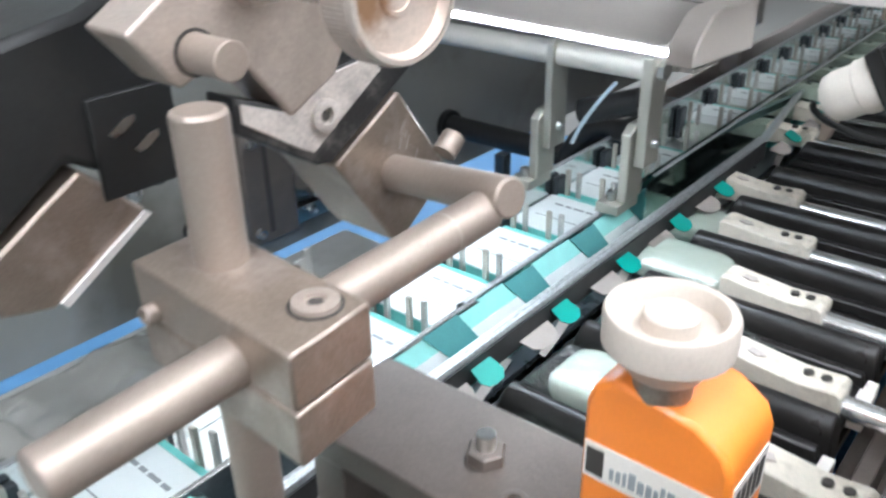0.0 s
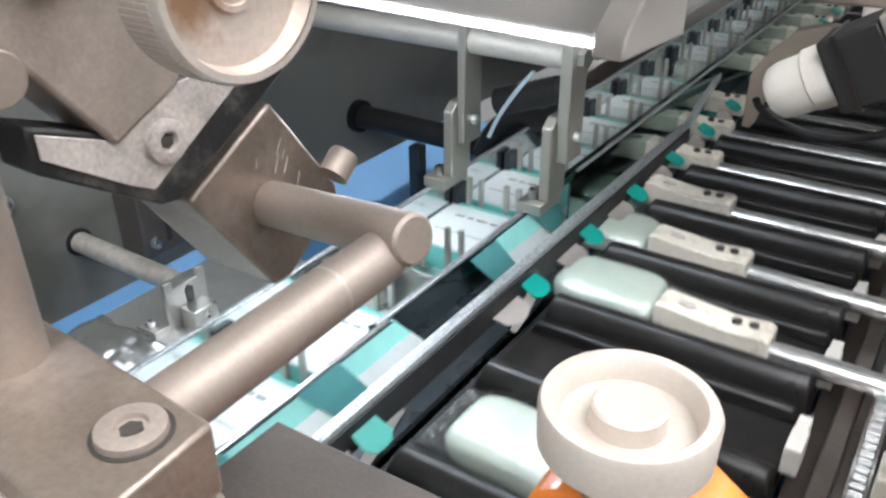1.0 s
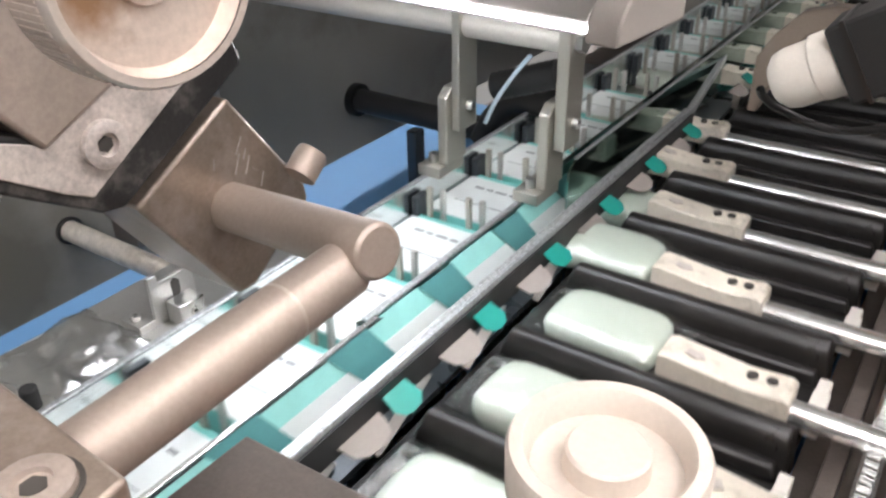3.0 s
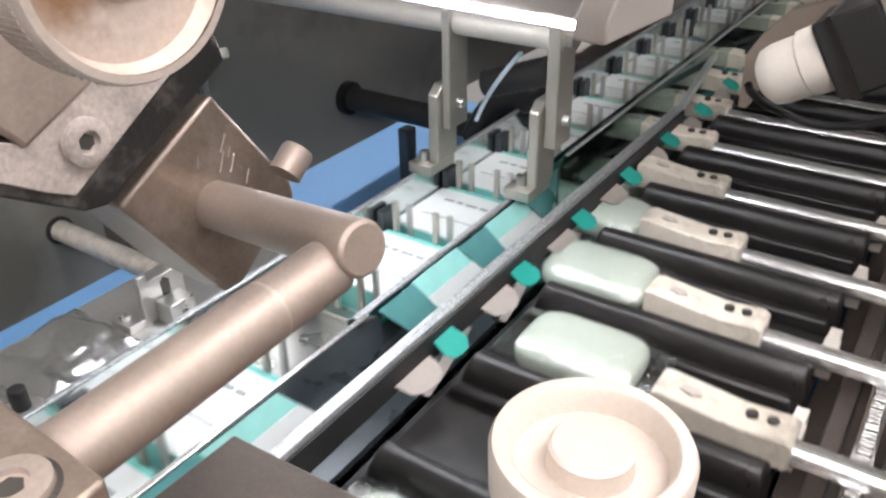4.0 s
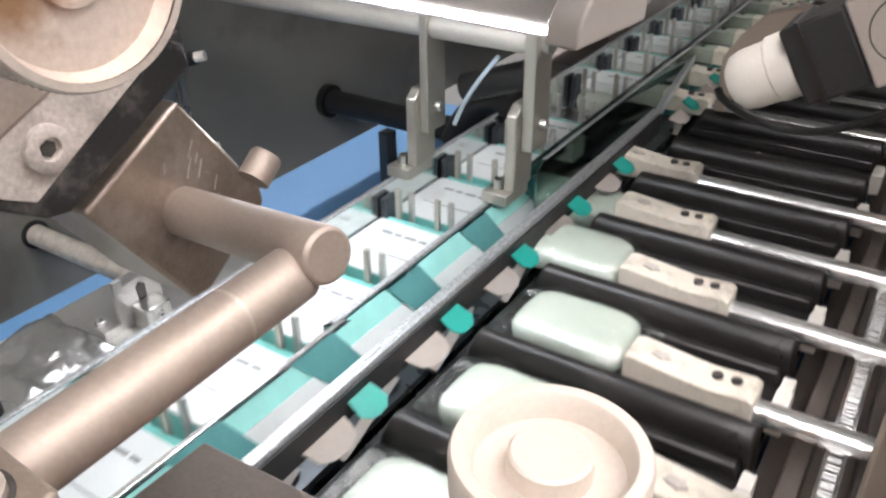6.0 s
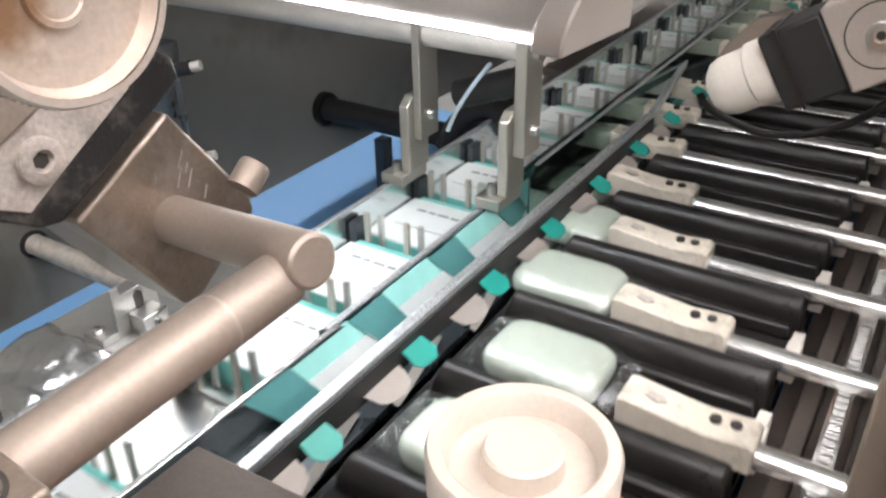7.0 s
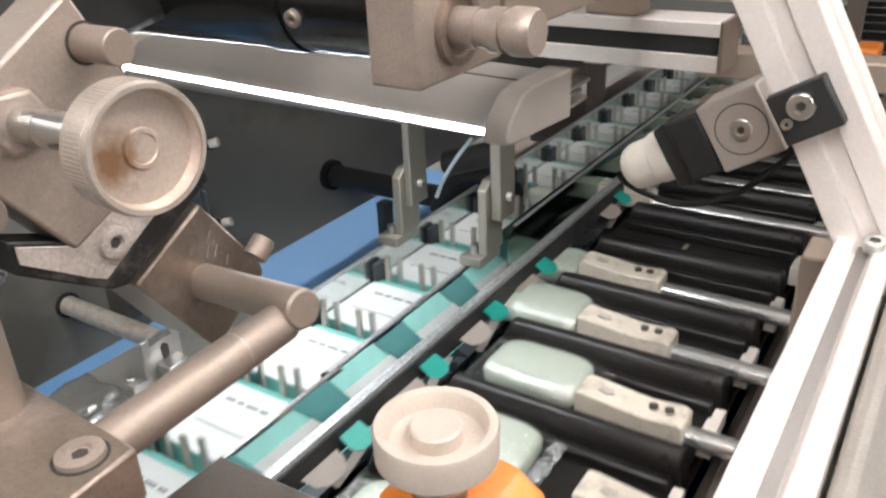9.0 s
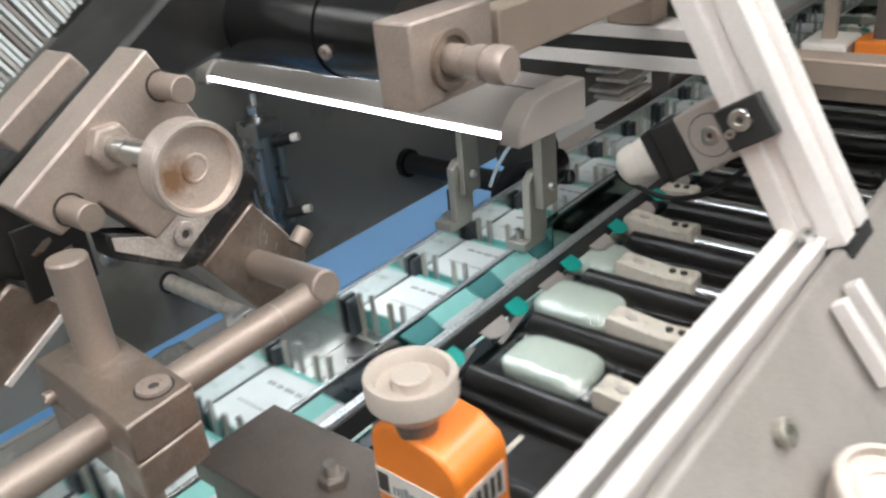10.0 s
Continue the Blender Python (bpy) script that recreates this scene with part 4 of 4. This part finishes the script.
def bucket():
    b = thing("bucket", "black plastic conveyor bucket with ridged sides and slotted floor", "conveyor bucket", "buckets of the conveyor")
    part("floor", B().box((-0.290, -0.0415, 0.915), (-0.089, 0.0380, 0.922)), BLACK, b, bevel=0.001)
    ridge = [(-0.0625, 0.915), (-0.0625, 0.938), (-0.0595, 0.9465), (-0.0540, 0.9505), (-0.0485, 0.9505), (-0.0440, 0.9465), (-0.0420, 0.938), (-0.0420, 0.915)]
    wall = B().prism("x", ridge, -0.284, -0.084)
    for v in wall.bm.verts:
        if v.co.z > 0.93:
            v.co.x += -0.004 * (v.co.z - 0.93) / 0.02 if v.co.x > -0.2 else 0.008 * (v.co.z - 0.93) / 0.02
    part("wall", wall, BLACK, b, "rounded black ridge", bevel=0.002)
    part("wall", B().prism("y", [(-0.288, 0.9222), (-0.089, 0.9222), (-0.092, 0.9330), (-0.278, 0.9330), (-0.284, 0.930)], 0.0300, 0.0385), BLACK, b, bevel=0.002)
    part("rib", B().box((-0.283, -0.0330, 0.9222), (-0.092, -0.0290, 0.9265)), BLACK, b, bevel=0.001)
    part("slot", B().box((-0.206, -0.004, 0.9221), (-0.201, 0.022, 0.9226)), CREAM, b, "pale slot in the floor")
    part("clip", B().box((-0.0885, -0.014, 0.917), (-0.078, 0.010, 0.937)), NYLON, b, "white plastic chain clip", bevel=0.0008)
    part("clip", B().box((-0.0885, 0.018, 0.917), (-0.080, 0.034, 0.930)), NYLON, b, "white plastic chain clip", bevel=0.0008)
    return b


def wrapper_shape():
    """A loose, creased sleeve of film round the bar, flat at both ends."""
    b, n, rings = B(), 28, []
    for i in range(15):
        u = i / 14 * 2 - 1
        x = -0.2275 + 0.056 * u
        k = min(1.0, (1 - abs(u)) * 2.6 + 0.06)
        ring = []
        for j in range(n):
            a = 2 * math.pi * j / n
            cy, cz = math.cos(a), math.sin(a)
            r = 1 + 0.07 * noise.noise(Vector((u * 4, cy * 2.5, cz * 2.5)))
            ring.append(b.bm.verts.new((x, 0.0350 * r * math.copysign(abs(cy) ** 0.6, cy) * (0.82 + 0.18 * k), 0.9370 + 0.0152 * r * k * math.copysign(abs(cz) ** 0.7, cz))))
        rings.append(ring)
    for u, v in zip(rings, rings[1:]):
        for j in range(n):
            b.bm.faces.new((u[j], u[(j + 1) % n], v[(j + 1) % n], v[j]))
    return b


def soap_pack():
    s = thing("soap_pack", "pale green soap bar in clear film wrap", "soap bar", "soap bars on the conveyor")
    bm = bmesh.new()
    n, mrow = 26, 16
    a, c, h = 0.0435, 0.0300, 0.0140
    rings = []
    for j in range(1, mrow):
        v = math.pi * j / mrow - math.pi / 2
        ring = []
        for i in range(n):
            u = 2 * math.pi * i / n
            cu, su = math.cos(u), math.sin(u)
            cv, sv = math.cos(v), math.sin(v)
            e, f = 0.45, 0.62
            sg = lambda q, p: math.copysign(abs(q) ** p, q)
            ring.append(bm.verts.new((a * sg(cv, f) * sg(cu, e), c * sg(cv, f) * sg(su, e), h * sg(sv, f))))
        rings.append(ring)
    lo, hi = bm.verts.new((0, 0, -h)), bm.verts.new((0, 0, h))
    for u, v in zip(rings, rings[1:]):
        for i in range(n):
            bm.faces.new((u[i], u[(i + 1) % n], v[(i + 1) % n], v[i]))
    for i in range(n):
        bm.faces.new((rings[0][(i + 1) % n], rings[0][i], lo))
        bm.faces.new((rings[-1][i], rings[-1][(i + 1) % n], hi))
    bmesh.ops.translate(bm, verts=bm.verts, vec=(-0.2275, 0, 0.9365))
    b = B()
    b.bm.free()
    b.bm = bm
    part("bar", b, SOAP, s)
    part("wrapper", wrapper_shape(), WRAP, s, "loose clear film sleeve")
    for x0, x1 in ((-0.1820, -0.1700),):
        fin = B()
        pts, prev = [], None
        m = 12
        for i in range(m + 1):
            y = -0.029 + 0.058 * i / m
            z = 0.9350 + 0.0016 * math.sin(i * 2.1)
            p = (fin.bm.verts.new((x0, y * 0.93, z)), fin.bm.verts.new((x1, y, z + 0.0008 * math.cos(i * 3.3))))
            q = (fin.bm.verts.new((x0, y * 0.93, z + 0.0007)), fin.bm.verts.new((x1, y, z + 0.0007 + 0.0008 * math.cos(i * 3.3))))
            if prev:
                (pa, pb), (qa, qb) = prev
                fin.bm.faces.new((pa, pb, p[1], p[0]))
                fin.bm.faces.new((qa, qb, q[1], q[0]))
                fin.bm.faces.new((pb, qb, q[1], p[1]))
            prev = (p, q)
        part("film_end", fin, WRAP, s, "crimped clear film end")
    return s


def pusher():
    p = thing("pusher", "cream plastic pusher block on a chrome rod", "pusher", "pushers of the conveyor")
    blk = part("block", B().prism("y", [(-0.083, 0.935), (0, 0.935), (0, 0.953), (-0.004, 0.9555), (-0.030, 0.9535), (-0.045, 0.9550), (-0.078, 0.9585), (-0.083, 0.957)], -0.0135, 0.0135), CREAM, p, "scuffed cream plastic block", bevel=0.001)
    for x in (-0.026, -0.014):
        part("screw", B().cyl((x, 0.002, 0.953), (x, 0.002, 0.9562), 0.0036, 12), INK, blk, "dark screw head")
    part("mark", B().prism("z", [(-0.069, -0.002), (-0.060, -0.005), (-0.055, -0.002), (-0.058, 0.003), (-0.067, 0.003)], 0.9570, 0.9583), DIRTYPLATE, blk, "worn oval mark")
    part("rod", B().cyl((0, 0, 0.940), (0.20, 0, 0.940), 0.0080, 20), BARSTEEL, p, "chrome rod")
    return p


def carton():
    c = thing("carton", "open teal and white soap carton on the track", "carton", "cartons on the track")
    part("body", B().box((-0.453, -0.043, 0.9055), (-0.368, 0.043, 0.9330)), CARTONWHITE, c, "white printed card body", bevel=0.0008)
    part("teal_band", B().box((-0.4527, 0.0375, 0.9331), (-0.3683, 0.0428, 0.9334)), LIGHTTEAL, c, "teal printed band")
    part("teal_side", B().box((-0.4527, -0.0434, 0.908), (-0.3683, -0.0431, 0.931)), LIGHTTEAL, c, "teal printed side")
    for x, w in ((-0.436, 0.010), (-0.423, 0.007), (-0.413, 0.012), (-0.398, 0.008)):
        part("print_bar", B().box((x, 0.016, 0.9331), (x + w, 0.0195, 0.9333)), GREYINK, c)
    part("print_line", B().box((-0.440, -0.015, 0.9331), (-0.385, -0.0138, 0.9333)), GREYINK, c)

    def flap(name, x0, x1, y0, y1, lift, material, label):
        part(name, B().box((x0, y0, 0.9206 + lift), (x1, y1, 0.9210 + lift)), material, c, label)

    def upright(name, lean, z0, z1, x, material, label):
        """A piece of the panels that stand in for reflected flaps: a slanting band from z0 to z1, lean giving its ends
        at z 0.922 and 0.956.
        """
        (a0, a1), (b0, b1) = lean
        at = lambda p, q, z: p + (q - p) * (z - 0.922) / 0.034
        b = B().prism("x", [(at(a0, b0, z0), z0), (at(a1, b1, z0), z0), (at(a1, b1, z1), z1), (at(a0, b0, z1), z1)], x - 0.0004, x)
        for v in b.bm.verts:
            v.co.x += 0.42 * (0.9565 - v.co.z)
        part(name, b, material, c, label)

    side = ((-0.0296, 0.0390), (-0.0496, 0.0120))
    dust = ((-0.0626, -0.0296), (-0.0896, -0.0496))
    flap("end_flap", -0.3665, -0.3190, -0.036, 0.034, 0, LIGHTTEAL, "teal card end flap lying open")
    flap("flap_print", -0.3330, -0.3200, -0.030, 0.034, 0.0005, CARTONWHITE, "white printed field on the flap")
    # Raised panels put the flaps' reflection in the guide into coloured card.
    upright("side_flap", side, 0.9215, 0.9612, -0.3490, MIDTEAL, "raised teal panel standing in for the flap's reflection in the guide")
    upright("flap_print", side, 0.9245, 0.9450, -0.3484, CARTONWHITE, "white field on the raised panel, for the reflected print")
    upright("print_line", ((-0.018, 0.026), (-0.038, -0.001)), 0.9325, 0.9338, -0.3479, GREYINK, "grey line of print")
    # Dust flap in the darkened teal, its lit foot in plain teal.
    upright("dust_flap", dust, 0.9215, 0.9612, -0.3472, SHADETEAL, "teal dust flap with shade put into its colour")
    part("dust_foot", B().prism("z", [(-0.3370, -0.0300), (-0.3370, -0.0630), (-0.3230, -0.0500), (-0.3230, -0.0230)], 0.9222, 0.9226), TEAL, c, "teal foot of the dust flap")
    part("tuck_strip", B().prism("z", [(-0.3190, -0.030), (-0.3190, -0.046), (-0.3010, -0.112), (-0.2950, -0.112), (-0.2990, -0.090), (-0.3130, -0.030)], 0.9220, 0.9224), GREYCARD, c, "bare card strip of the tuck flap")
    tip = Matrix.Translation((-0.290, -0.0896, 0.9545)) @ Matrix.Rotation(radians(28), 4, "Y")
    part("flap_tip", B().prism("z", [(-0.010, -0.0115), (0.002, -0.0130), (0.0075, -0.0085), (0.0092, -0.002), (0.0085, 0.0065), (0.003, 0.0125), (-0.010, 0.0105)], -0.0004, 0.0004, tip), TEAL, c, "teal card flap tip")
    tuck = Matrix.Translation((-0.290, -0.1236, 0.9485)) @ Matrix.Rotation(radians(20), 4, "Y")
    part("tuck_flap", B().prism("z", [(-0.010, -0.020), (0.002, -0.017), (0.007, -0.010), (0.0085, 0.004), (0.005, 0.013), (-0.002, 0.017), (-0.010, 0.018)], -0.0004, 0.0004, tuck), GREYCARD, c, "bare grey card tuck flap")
    return c


def lug_pair():
    g = thing("carrier_lug", "steel carrier lug with upright pins between cartons", "carrier lug", "lugs of the carton chain")
    part("base", B().box((-0.450, -0.006, 0.9053), (-0.375, 0.006, 0.910)), STEEL, g, bevel=0.0008)
    part("stop", B().box((-0.4535, -0.011, 0.910), (-0.4465, 0.008, 0.952)), SHELF, g, "dark steel stop block", bevel=0.0012)
    for x in (-0.440, -0.398):
        part("pin", B().box((x, -0.006, 0.910), (x + 0.005, -0.002, 0.963)), BEIGESTEEL, g, bevel=0.0006)
        part("pin", B().box((x + 0.009, 0.002, 0.910), (x + 0.014, 0.006, 0.959)), DULLSTEEL, g, "upright steel pin", bevel=0.0006)
    return g


def repeat(make):
    """One thing for each pitch of the chain."""
    first = make()
    return [first] + [copy_thing(first, Matrix()) for _ in range(COUNT - 1)]


def push_x(y):
    """How far a pusher's rear end stands across the machine when it has come to y."""
    return float(np.interp(y, [0.30, 0.42, 0.92, 1.12, 3.0], [-0.040, -0.045, -0.262, -0.285, -0.285]))


BUCKETS, PUSHERS, CARTONS, LUGS, SOAPS = repeat(bucket), repeat(pusher), repeat(carton), repeat(lug_pair), repeat(soap_pack)
for i in range(COUNT):
    if FIRST + i in EMPTY:
        for dead in (SOAPS[i], CARTONS[i]):
            for o in (*dead.children_recursive, dead):
                bpy.data.objects.remove(o)
        SOAPS[i] = CARTONS[i] = None
DENSE = [0.2 * i for i in range(51)]


def motions():
    for i in range(COUNT):
        k = FIRST + i
        for ob, dy in ((BUCKETS[i], 0.057), (CARTONS[i], 0.0896), (LUGS[i], 0.036)):
            if ob:
                walk(ob, [(t, pose(0, flap_y(k, t) + dy, 0)) for t, _ in STEPS])
        rows, soap_rows = [], []
        for t in DENSE:
            y = flap_y(k, t) + 0.034
            x = 0.045 if k in EMPTY else push_x(y)
            rows.append((t, pose(x, y, 0)))
            sx = 0.004 + min(0, x - 0.084 + 0.176)
            soap_rows.append((t, pose(sx, y + 0.023, float(np.interp(sx, [-0.12, -0.06], [-0.0185, 0])))))
        walk(PUSHERS[i], rows)
        if SOAPS[i]:
            walk(SOAPS[i], soap_rows)


motions()
